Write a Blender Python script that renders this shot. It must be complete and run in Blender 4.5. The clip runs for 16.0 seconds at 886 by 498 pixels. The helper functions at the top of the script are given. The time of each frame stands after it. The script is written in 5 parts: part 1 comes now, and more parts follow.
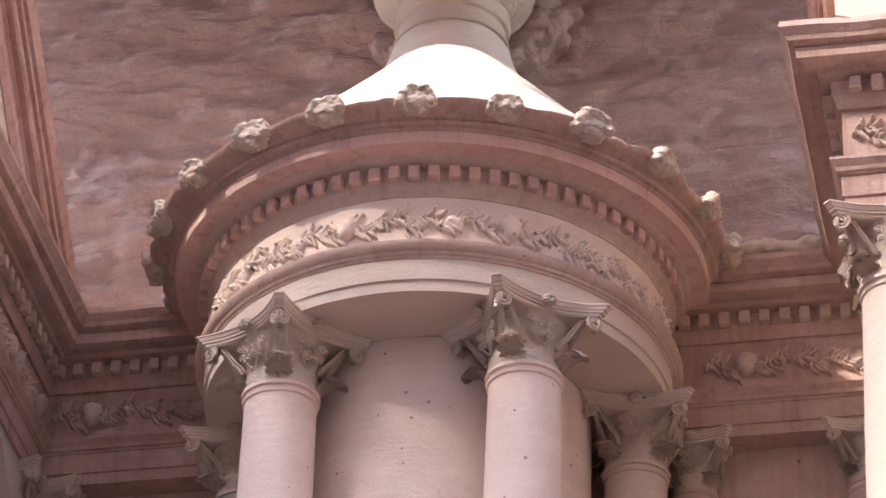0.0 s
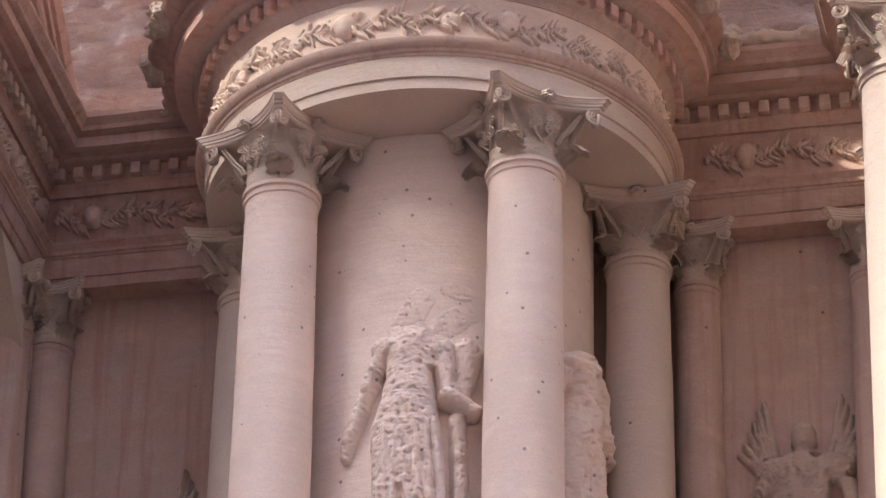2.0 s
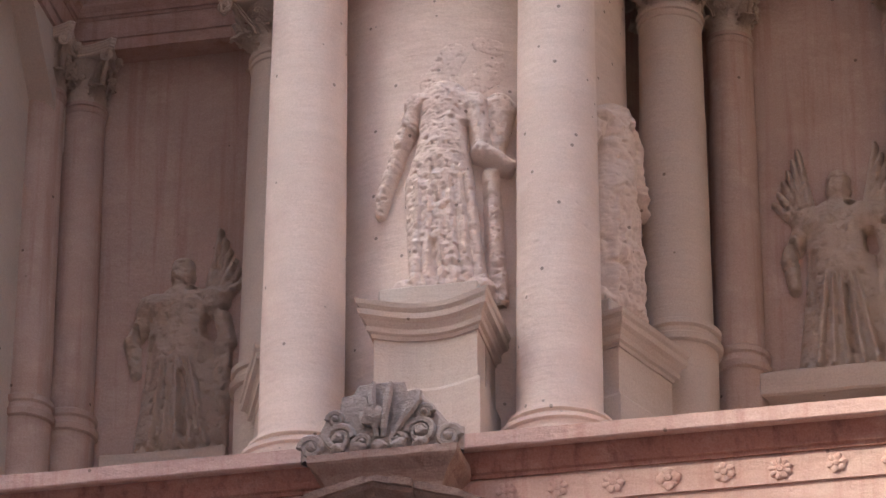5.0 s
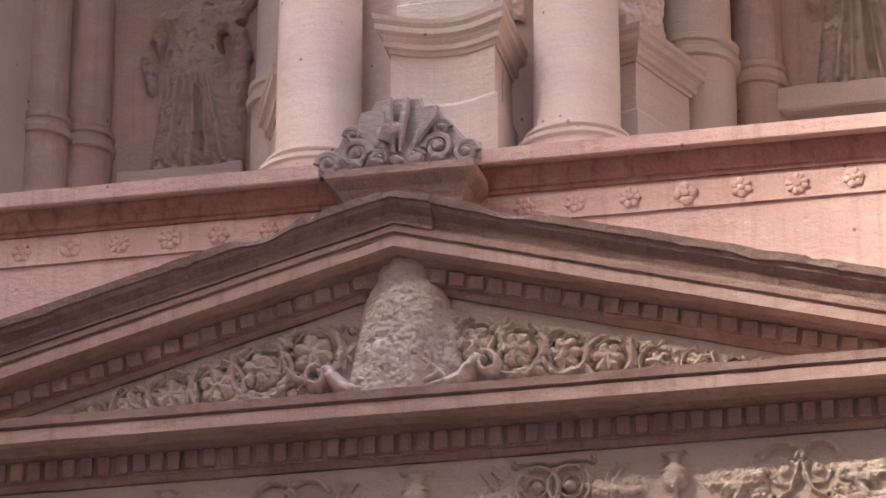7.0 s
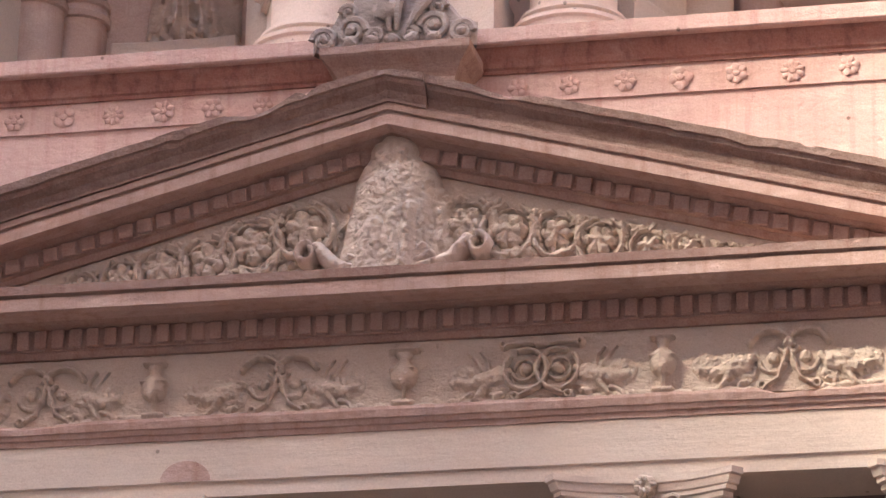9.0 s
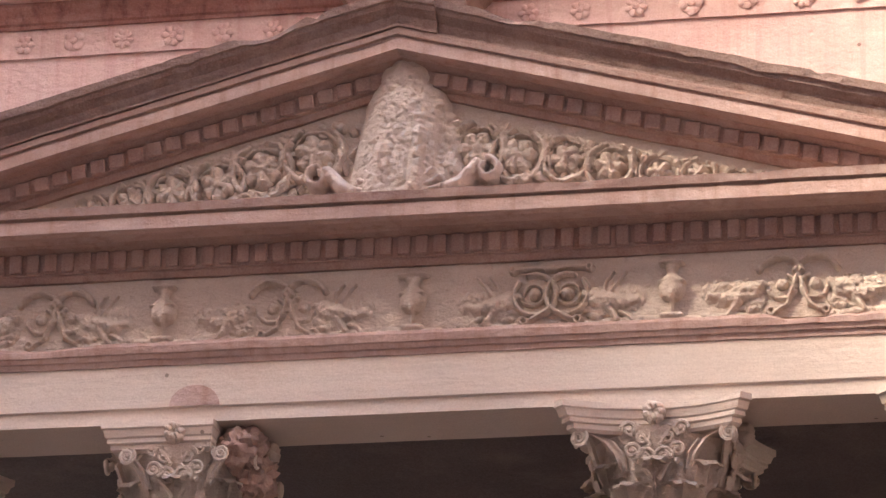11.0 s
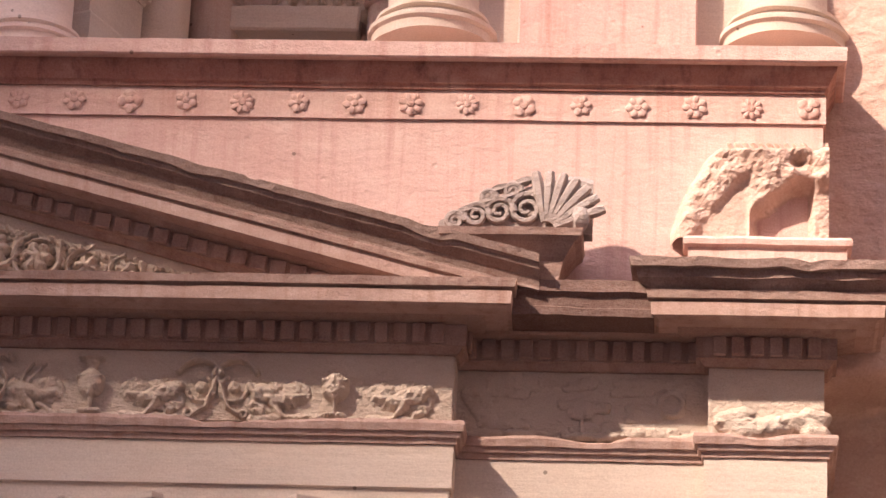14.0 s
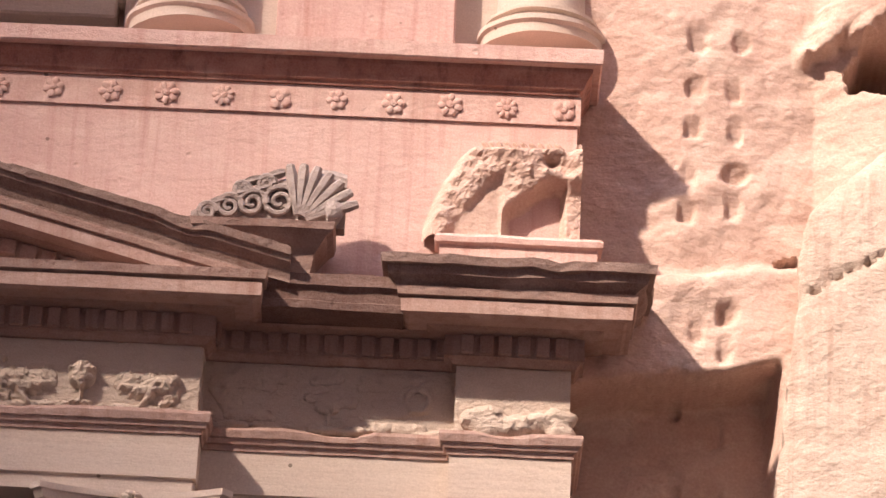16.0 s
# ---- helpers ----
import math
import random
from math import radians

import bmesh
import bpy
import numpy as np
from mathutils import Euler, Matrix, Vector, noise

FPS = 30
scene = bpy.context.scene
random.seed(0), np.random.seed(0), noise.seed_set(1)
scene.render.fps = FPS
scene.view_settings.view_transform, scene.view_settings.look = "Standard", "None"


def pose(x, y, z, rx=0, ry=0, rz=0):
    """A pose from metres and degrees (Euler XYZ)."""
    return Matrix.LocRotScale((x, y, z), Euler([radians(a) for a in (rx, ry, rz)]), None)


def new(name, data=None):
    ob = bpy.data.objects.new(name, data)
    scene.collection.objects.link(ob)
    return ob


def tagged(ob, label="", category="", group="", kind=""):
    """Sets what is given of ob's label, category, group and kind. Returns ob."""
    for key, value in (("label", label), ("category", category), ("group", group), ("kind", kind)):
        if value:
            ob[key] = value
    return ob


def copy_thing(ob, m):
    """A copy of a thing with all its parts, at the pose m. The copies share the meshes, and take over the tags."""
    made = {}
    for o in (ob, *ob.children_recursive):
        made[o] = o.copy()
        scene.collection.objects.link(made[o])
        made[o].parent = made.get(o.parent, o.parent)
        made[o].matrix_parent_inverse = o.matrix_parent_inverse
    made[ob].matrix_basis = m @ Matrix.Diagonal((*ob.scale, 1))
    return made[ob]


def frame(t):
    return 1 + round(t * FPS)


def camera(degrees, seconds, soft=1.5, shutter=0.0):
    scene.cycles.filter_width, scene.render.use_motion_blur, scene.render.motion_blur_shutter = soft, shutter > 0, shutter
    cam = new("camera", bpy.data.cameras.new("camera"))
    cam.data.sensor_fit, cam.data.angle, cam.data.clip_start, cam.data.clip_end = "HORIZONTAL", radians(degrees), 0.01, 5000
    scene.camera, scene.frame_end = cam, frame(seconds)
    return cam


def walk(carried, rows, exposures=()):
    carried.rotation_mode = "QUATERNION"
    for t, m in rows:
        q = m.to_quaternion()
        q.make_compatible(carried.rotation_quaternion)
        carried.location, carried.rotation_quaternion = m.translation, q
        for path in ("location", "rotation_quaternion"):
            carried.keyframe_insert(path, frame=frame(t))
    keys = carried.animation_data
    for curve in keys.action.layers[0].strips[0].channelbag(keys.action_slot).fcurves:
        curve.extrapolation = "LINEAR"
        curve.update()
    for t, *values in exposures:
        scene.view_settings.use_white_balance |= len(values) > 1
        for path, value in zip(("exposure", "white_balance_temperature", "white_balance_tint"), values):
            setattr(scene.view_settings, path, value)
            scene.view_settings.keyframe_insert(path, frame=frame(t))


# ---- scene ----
cam = camera(12.465, 16.0)
EYE = (9.82, -41.2, 1.6)
# seconds, yaw, pitch, lean: the camera stands still on the plaza and turns
ROWS = [
    (0.0, 12.134, 34.399, -2.173),
    (0.5, 12.139, 33.845, -2.052),
    (1.0, 12.118, 33.235, -1.550),
    (1.5, 12.172, 32.577, -1.287),
    (2.0, 12.038, 31.533, -1.082),
    (2.5, 12.048, 30.766, -0.641),
    (3.0, 12.395, 30.188, -0.307),
    (3.2, 12.070, 29.774, 0.105),
    (5.3, 12.528, 27.475, -0.233),
    (5.5, 12.529, 26.954, -0.121),
    (6.0, 12.611, 25.957, -0.051),
    (6.5, 12.732, 25.074, -0.031),
    (7.0, 12.778, 24.053, -0.269),
    (7.5, 12.645, 22.776, -0.762),
    (8.0, 12.634, 22.226, -1.296),
    (8.2, 12.725, 22.357, -1.584),
    (10.3, 12.434, 22.122, -1.349),
    (10.5, 12.469, 21.717, -1.406),
    (11.0, 12.743, 21.287, -1.797),
    (11.5, 12.037, 21.833, -2.086),
    (12.0, 10.469, 22.602, -2.813),
    (12.5, 8.932, 22.602, -2.562),
    (13.0, 7.453, 22.670, -2.717),
    (13.5, 5.654, 22.863, -2.651),
    (14.0, 4.058, 22.991, -2.494),
    (14.5, 2.579, 22.851, -2.148),
    (15.0, 1.426, 22.446, -2.563),
    (15.5, 0.402, 22.855, -2.442),
    (16.0, 0.247, 23.061, -2.732),
]
EXPOSURES = [(0.0, 3.75, 6400, 7), (3.0, 3.5, 6550, 1), (5.5, 3.42, 6650, 2), (7.0, 3.58, 6750, 6), (8.0, 3.84, 6850, 5), (11.0, 4.1, 7150, 8), (12.0, 4.2, 7300, 14), (13.0, 4.05, 7650, 18), (13.5, 3.6, 7550, 20), (14.0, 3.12, 7450, 20), (14.5, 2.9, 7300, 18), (16.0, 2.78, 7200, 19)]
walk(cam, [(t, pose(*EYE, 90 + pitch, 0, yaw) @ pose(0, 0, 0, 0, 0, -lean)) for t, yaw, pitch, lean in ROWS], EXPOSURES)

# ---- light ----
SUN_WAY = Vector((1.08, 1.0, -1.2)).normalized()
world = bpy.data.worlds.new("sky")
scene.world = world
world.use_nodes = True
wn = world.node_tree.nodes
sky = wn.new("ShaderNodeTexSky")
sky.sky_type, sky.sun_disc = "NISHITA", False
sky.sun_elevation = math.asin(-SUN_WAY.z)
sky.sun_rotation = math.atan2(-SUN_WAY.x, -SUN_WAY.y)
world.node_tree.links.new(sky.outputs[0], wn["Background"].inputs[0])
wn["Background"].inputs[1].default_value = 0.15
sun_data = bpy.data.lights.new("sun", "SUN")
sun_data.energy, sun_data.angle, sun_data.color = 1.22, radians(1.8), (1.0, 0.93, 0.84)
sun = new("sun", sun_data)
sun.matrix_world = Matrix.Translation((-60, -60, 120)) @ SUN_WAY.to_track_quat("-Z", "Y").to_matrix().to_4x4()


# ---- materials ----
def stone(name, c1, c2, c3=None, grain=9.0, bump=0.25, streak=0.0, strata=0.0, pits=0.0, rough=0.9, holes=1.7):
    """Sandstone: two tones in large stains, fine grain, tool marks and optional run-off streaks or bedding."""
    m = bpy.data.materials.new(name)
    m.use_nodes = True
    nt = m.node_tree
    N, L = nt.nodes, nt.links
    bsdf = N["Principled BSDF"]
    bsdf.inputs["Roughness"].default_value = rough
    bsdf.inputs["Specular IOR Level"].default_value = 0.2
    geo = N.new("ShaderNodeNewGeometry")

    def tex(scale, vec=(1, 1, 1), detail=5.0, r=0.6):
        mp = N.new("ShaderNodeMapping")
        mp.inputs["Scale"].default_value = vec
        L.new(geo.outputs["Position"], mp.inputs["Vector"])
        t = N.new("ShaderNodeTexNoise")
        t.inputs["Scale"].default_value, t.inputs["Detail"].default_value, t.inputs["Roughness"].default_value = scale, detail, r
        L.new(mp.outputs[0], t.inputs["Vector"])
        return t.outputs["Fac"]

    def ramp(fac, a, b):
        n = N.new("ShaderNodeMapRange")
        n.inputs["From Min"].default_value, n.inputs["From Max"].default_value = a, b
        L.new(fac, n.inputs["Value"])
        return n.outputs["Result"]

    def mix(fac, a, b, mode="MIX"):
        n = N.new("ShaderNodeMix")
        n.data_type, n.blend_type = "RGBA", mode
        for sock, v in ((n.inputs[0], fac), (n.inputs[6], a), (n.inputs[7], b)):
            if isinstance(v, tuple):
                sock.default_value = (*v, 1)
            elif isinstance(v, float):
                sock.default_value = v
            else:
                L.new(v, sock)
        return n.outputs[2]

    col = mix(ramp(tex(0.55), 0.38, 0.64), c1, c2)
    if c3:
        col = mix(ramp(tex(1.7, (1, 1, 1.8)), 0.5, 0.72), col, c3)
    if strata:
        col = mix(ramp(tex(1.0, (0.25, 0.25, 3.5), 8.0, 0.65), 0.45, 0.7), col, tuple(v * (1 - strata) for v in c1))
    if streak:
        col = mix(ramp(tex(1.0, (7.0, 7.0, 0.35), 4.0), 0.5, 0.75), col, tuple(v * (1 - streak) for v in (c1[0] * 0.9, c1[1] * 0.75, c1[2] * 0.7)))
    col = mix(ramp(tex(grain * 5, (1, 1, 1), 3.0), 0.25, 0.75), mix(0.14, col, (0.0, 0.0, 0.0)), mix(0.06, col, (1.0, 1.0, 1.0)))
    L.new(col, bsdf.inputs["Base Color"])
    h = N.new("ShaderNodeMath")
    h.operation = "MULTIPLY_ADD"
    L.new(tex(grain, (1, 1, 1.3), 8.0, 0.62), h.inputs[0])
    h.inputs[1].default_value = 1.0
    L.new(ramp(tex(grain * 0.25, (1, 1, 2.0) if not strata else (0.4, 0.4, 4.0), 6.0), 0.0, 1.0), h.inputs[2])
    out = h.outputs[0]
    if pits:
        w = N.new("ShaderNodeTexVoronoi")
        w.inputs["Scale"].default_value = holes
        L.new(geo.outputs["Position"], w.inputs["Vector"])
        # dark dots paint the shade inside small drilled holes
        col = mix(ramp(w.outputs["Distance"], 0.028 * holes, 0.019 * holes), col, tuple(v * 0.45 for v in c2))
        L.new(col, bsdf.inputs["Base Color"])
        v = N.new("ShaderNodeTexVoronoi")
        v.inputs["Scale"].default_value = 2.6
        L.new(geo.outputs["Position"], v.inputs["Vector"])
        pit = ramp(v.outputs["Distance"], 0.03, 0.1)
        h2 = N.new("ShaderNodeMath")
        h2.operation = "MULTIPLY_ADD"
        L.new(pit, h2.inputs[0])
        h2.inputs[1].default_value = pits
        L.new(out, h2.inputs[2])
        out = h2.outputs[0]
    b = N.new("ShaderNodeBump")
    b.inputs["Strength"].default_value, b.inputs["Distance"].default_value = bump, 0.08
    L.new(out, b.inputs["Height"])
    L.new(b.outputs[0], bsdf.inputs["Normal"])
    return m


PALE = stone("pale_sandstone", (0.615, 0.49, 0.405), (0.55, 0.425, 0.345), (0.62, 0.475, 0.385), bump=0.2, pits=0.5, strata=0.07)
# pale stone, raised further so the drum's stronger light is in its colour
DRUM = stone("pale_lit_drum_sandstone", (0.78, 0.61, 0.515), (0.71, 0.535, 0.45), (0.80, 0.63, 0.535), bump=0.22, pits=0.7, strata=0.07, holes=3.4)
# brown-pink stone, also darkened to carry the shade of the recess
DIM = stone("brown_pink_shade_sandstone", (0.54, 0.385, 0.32), (0.47, 0.325, 0.265), (0.58, 0.425, 0.355), bump=0.2, pits=0.4, streak=0.1)
ROSE = stone("rose_sandstone", (0.63, 0.405, 0.345), (0.575, 0.35, 0.295), (0.65, 0.44, 0.375), bump=0.3, streak=0.12, pits=0.6)
RED = stone("red_sandstone", (0.50, 0.29, 0.235), (0.42, 0.225, 0.18), (0.52, 0.335, 0.275), bump=0.35, streak=0.3)
# brown stone, darkened so undersides and dentils carry some shade in colour
UMBER = stone("umber_shade_sandstone", (0.36, 0.225, 0.18), (0.30, 0.175, 0.14), (0.40, 0.26, 0.21), bump=0.4, streak=0.15)
CARVED = stone("carved_sandstone", (0.58, 0.455, 0.37), (0.52, 0.395, 0.315), (0.62, 0.49, 0.395), grain=14, bump=0.6)
ROCK = stone("cliff_rock", (0.57, 0.39, 0.345), (0.49, 0.32, 0.285), (0.62, 0.455, 0.40), grain=6, bump=0.8, strata=0.3)
SUNROCK = stone("bright_cliff_rock", (0.57, 0.385, 0.305), (0.505, 0.315, 0.245), (0.62, 0.45, 0.365), grain=6, bump=0.5)
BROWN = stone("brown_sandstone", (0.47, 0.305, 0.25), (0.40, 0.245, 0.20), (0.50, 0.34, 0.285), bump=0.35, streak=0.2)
VARNISH = stone("varnished_sandstone", (0.27, 0.165, 0.13), (0.21, 0.125, 0.10), (0.34, 0.225, 0.185), bump=0.45, streak=0.2)
FRESH = stone("fresh_pale_sandstone", (0.68, 0.54, 0.46), (0.62, 0.475, 0.395), (0.71, 0.57, 0.48), grain=14, bump=0.5)
# the deep portico's shade, put into the stone's colour
SHADE_STONE = stone("shade_dark_stone", (0.13, 0.09, 0.08), (0.10, 0.07, 0.062), (0.16, 0.115, 0.10), bump=0.3)
TAN = stone("tan_streaked_rock", (0.51, 0.385, 0.305), (0.44, 0.32, 0.25), (0.56, 0.435, 0.355), grain=7, bump=0.6, streak=0.18)
DEEPRED = stone("deep_red_sandstone", (0.38, 0.165, 0.12), (0.32, 0.13, 0.095), (0.46, 0.26, 0.205), bump=0.3, streak=0.5)
# unseen gorge walls, made pale to bounce fill light onto the facade
GORGE = stone("pale_bounce_gorge_rock", (0.66, 0.48, 0.41), (0.60, 0.42, 0.35), (0.70, 0.53, 0.46), grain=6, bump=0.8, strata=0.3)
# near-black red: the shadow on the recessed cornice, put into its colour
SHADE_RED = stone("shade_dark_red_sandstone", (0.17, 0.088, 0.066), (0.13, 0.066, 0.05), (0.21, 0.115, 0.088), bump=0.4, streak=0.2)
SAND = stone("sand", (0.20, 0.145, 0.11), (0.17, 0.12, 0.09), grain=8, bump=0.4)


# ---- mesh helpers ----
def part(name, bm, material, parent=None, label="", smooth=False):
    """Link a bmesh as one mesh object, under a parent where one is given."""
    bmesh.ops.recalc_face_normals(bm, faces=bm.faces)
    me = bpy.data.meshes.new(name)
    if smooth:
        for f in bm.faces:
            f.smooth = True
        for e in bm.edges:
            if len(e.link_faces) == 2 and e.calc_face_angle(0) > 0.75:
                e.smooth = False
    bm.to_mesh(me)
    bm.free()
    me.materials.append(material)
    ob = new(name, me)
    if parent is not None:
        ob.parent = parent
    if label:
        ob["label"] = label
    return ob


def share(name, mesh, m, parent):
    """One more object on an existing mesh."""
    ob = new(name, mesh)
    ob.parent = parent
    ob.matrix_basis = m
    return ob


def thing(name, label, category, group="", kind="", at=(0, 0, 0)):
    ob = new(name)
    ob.location = at
    ob.empty_display_size = 0.3
    return tagged(ob, label, category, group, kind)


def grid_faces(bm, rows, wrap_u=False, wrap_v=False):
    nu, nv = len(rows), len(rows[0])
    for i in range(nu if wrap_u else nu - 1):
        for j in range(nv if wrap_v else nv - 1):
            bm.faces.new((rows[i][j], rows[(i + 1) % nu][j], rows[(i + 1) % nu][(j + 1) % nv], rows[i][(j + 1) % nv]))


def wear(p, rough, freq=2.2):
    """Small uneven push, like weathering."""
    q = Vector(p) * freq
    return Vector(p) + rough * (noise.noise_vector(q) + 0.5 * noise.noise_vector(q * 3.1))


def sweep(path, prof, closed=False, step=0.35, rough=0.0, rise=None, chips=0.0, bm=None):
    """Carry a closed profile of (out, z) along a plan line; out is to the right of the way, corners are mitred."""
    bm = bm or bmesh.new()
    pts = [Vector(p) for p in path]
    n = len(pts)
    segs = [(pts[(i + 1) % n] - pts[i]).normalized() for i in range(n if closed else n - 1)]
    nor = [Vector((d.y, -d.x)) for d in segs]
    mit = []
    for i in range(n):
        if closed:
            a, b = nor[i - 1], nor[i]
        else:
            a, b = nor[max(i - 1, 0)], nor[min(i, n - 2)]
        mit.append((a + b) / (1 + a.dot(b)))
    st = []
    for i in range(n if closed else n - 1):
        j = (i + 1) % n
        k = max(1, int((pts[j] - pts[i]).length / step))
        for s in range(k):
            f = s / k
            st.append((pts[i].lerp(pts[j], f), mit[i].lerp(mit[j], f)))
    if not closed:
        st.append((pts[-1], mit[-1]))
    lo, hi = min(q[1] for q in prof), max(q[1] for q in prof)
    rows = []
    for p, m in st:
        row = []
        for o, z in prof:
            v = Vector((p.x + m.x * o, p.y + m.y * o, z + (rise(p) if rise else 0)))
            if rough:
                v = wear(v, rough)
            if chips and o > 0.05 and z > lo + 0.3 * (hi - lo):
                c = noise.noise(Vector((v.x * 1.1, v.y * 1.1, z * 2.0 + 7.3)))
                c = max(0.0, c - 0.25) * chips * 0.9 + max(0.0, noise.noise(Vector((v.x * 5.3, v.y * 5.3, z * 3.0))) - 0.3) * chips * 0.3
                c *= ((z - lo) / (hi - lo)) ** 2
                v.z -= c
                v.xy -= m * c * 0.7
            row.append(bm.verts.new(v))
        rows.append(row)
    grid_faces(bm, rows, wrap_u=closed, wrap_v=True)
    if not closed:
        bm.faces.new(rows[0])
        bm.faces.new(list(reversed(rows[-1])))
    return bm


def lathe(prof, seg=40, centre=(0, 0), rough=0.0, a0=0.0, a1=2 * math.pi, bm=None):
    """Turn a profile of (radius, z) about an upright axis; the ends are closed where the radius is not zero."""
    bm = bm or bmesh.new()
    full = abs(a1 - a0 - 2 * math.pi) < 1e-6
    rows = []
    for i in range(seg if full else seg + 1):
        a = a0 + (a1 - a0) * i / seg
        row = []
        for r, z in prof:
            v = Vector((centre[0] + r * math.sin(a), centre[1] - r * math.cos(a), z))
            row.append(bm.verts.new(wear(v, rough) if rough else v))
        rows.append(row)
    grid_faces(bm, rows, wrap_u=full)
    if full:
        for j in (0, -1):
            if prof[j][0] > 0.01:
                bm.faces.new([r[j] for r in rows])
    bmesh.ops.remove_doubles(bm, verts=bm.verts, dist=1e-5)
    return bm


def box(x0, x1, y0, y1, z0, z1, bevel=0.015, rough=0.0, cuts=0, bm=None):
    own = bmesh.new()
    bmesh.ops.create_cube(own, size=1)
    for v in own.verts:
        v.co = Vector(((x0 + x1) / 2 + v.co.x * (x1 - x0), (y0 + y1) / 2 + v.co.y * (y1 - y0), (z0 + z1) / 2 + v.co.z * (z1 - z0)))
    if bevel:
        bmesh.ops.bevel(own, geom=own.edges[:], offset=bevel, segments=1, affect="EDGES")
    if cuts:
        bmesh.ops.subdivide_edges(own, edges=[e for e in own.edges if e.calc_length() > 0.2], cuts=cuts, use_grid_fill=True)
    if rough:
        for v in own.verts:
            v.co = wear(v.co, rough)
    return merge(bm, own)


def merge(bm, own):
    if bm is None:
        return own
    me = bpy.data.meshes.new("tmp")
    own.to_mesh(me)
    own.free()
    bm.from_mesh(me)
    bpy.data.meshes.remove(me)
    return bm


def tube(points, radii, seg=6, bm=None):
    """A round bar along points, for stems and scrolls."""
    bm = bm or bmesh.new()
    pts = [Vector(p) for p in points]
    rows = []
    for i, p in enumerate(pts):
        d = (pts[min(i + 1, len(pts) - 1)] - pts[max(i - 1, 0)]).normalized()
        a = d.cross(Vector((0.13, 1, 0.21))).normalized()
        b = d.cross(a)
        r = radii[i] if isinstance(radii, (list, tuple)) else radii
        rows.append([bm.verts.new(p + r * (math.cos(2 * math.pi * k / seg) * a + math.sin(2 * math.pi * k / seg) * b)) for k in range(seg)])
    grid_faces(bm, rows, wrap_v=True)
    bm.faces.new(rows[0])
    bm.faces.new(list(reversed(rows[-1])))
    return bm


def blob(c, r, rough=0.15, sub=2, freq=3.0, bm=None, turn=0.0):
    """A worn lump: an ellipsoid pushed about by noise."""
    own = bmesh.new()
    bmesh.ops.create_icosphere(own, subdivisions=sub, radius=1)
    rot = Matrix.Rotation(turn, 3, "Y")
    for v in own.verts:
        d = v.co.copy()
        k = 1 + rough * (noise.noise(Vector(c) * 1.7 + d * freq) + 0.6 * noise.noise(Vector(c) + d * freq * 2.7))
        v.co = Vector(c) + rot @ Vector((d.x * r[0], d.y * r[1], d.z * r[2])) * k
    return merge(bm, own)


def limb(bm, a, b, r0, r1, n=7, flat=1.0, rough=0.2):
    a, b = Vector(a), Vector(b)
    for i in range(n):
        f = i / (n - 1)
        r = r0 + (r1 - r0) * f
        blob(a.lerp(b, f), (r, r * flat, r), rough, 2, 2.5, bm)


def rock(name, x0, x1, z0, z1, depth, material, label, nx=120, nz=120, kind="structure"):
    """A sheet of cliff: depth(x, z) gives y. It has a back, so that it is solid."""
    bm = bmesh.new()
    rows = [[bm.verts.new((x0 + (x1 - x0) * i / nx, depth(x0 + (x1 - x0) * i / nx, z0 + (z1 - z0) * j / nz), z0 + (z1 - z0) * j / nz)) for j in range(nz + 1)] for i in range(nx + 1)]
    grid_faces(bm, rows)
    ob = part(name, bm, material, smooth=True)
    return tagged(ob, label, "cliff", kind=kind)


def fbm(x, y, z, octaves=5):
    return noise.fractal(Vector((x, y, z)), 1.0, 2.1, octaves)


# ---- the lower order's entablature ----
LOW = [(-11.1, 4.0), (-11.1, 0.05), (-9.4, 0.05), (-9.4, 0.25), (-6.6, 0.25), (-6.6, -0.19), (7.08, -0.19), (7.08, 0.25), (9.85, 0.25), (9.85, 0.05), (11.1, 0.05), (11.1, 4.0)]
entab = thing("lower_entablature", "carved sandstone entablature over the portico columns", "entablature", kind="structure")
part("architrave", sweep(LOW, [(-0.95, 16.07), (0.0, 16.07), (0.0, 16.23), (0.035, 16.245), (0.04, 16.73), (-0.95, 16.73)], rough=0.004, chips=0.02), PALE, entab)
part("architrave_moulding", sweep(LOW, [(-1.2, 16.733), (0.06, 16.733), (0.07, 16.79), (0.10, 16.80), (0.115, 16.85), (0.14, 16.86), (0.16, 16.94), (0.15, 16.98), (-1.2, 16.99)], rough=0.008, chips=0.15, step=0.05), BROWN, entab)
part("frieze", sweep(LOW, [(-1.2, 16.983), (0.0, 16.983), (0.0, 17.78), (-1.2, 17.78)], rough=0.01), CARVED, entab)
# darker stone under the cornice adds to the shade there
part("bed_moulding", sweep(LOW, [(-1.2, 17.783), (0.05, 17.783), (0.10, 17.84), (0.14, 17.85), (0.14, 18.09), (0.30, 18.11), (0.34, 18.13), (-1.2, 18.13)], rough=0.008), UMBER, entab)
CORONA = [(-1.0, 18.133), (0.54, 18.133), (0.58, 18.15), (0.63, 18.155), (0.64, 18.297), (-1.0, 18.297)]
FILLET = [(-1.0, 18.3), (0.60, 18.3), (0.61, 18.32), (0.67, 18.335), (0.69, 18.43), (-1.0, 18.43)]
MID = [(-6.6, 0.9), (-6.6, -0.19), (7.08, -0.19), (7.08, 0.9)]
part("cornice", sweep(MID, CORONA, rough=0.004, chips=0.03, step=0.2), BROWN, entab)
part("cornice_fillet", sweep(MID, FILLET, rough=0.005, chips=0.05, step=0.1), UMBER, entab)
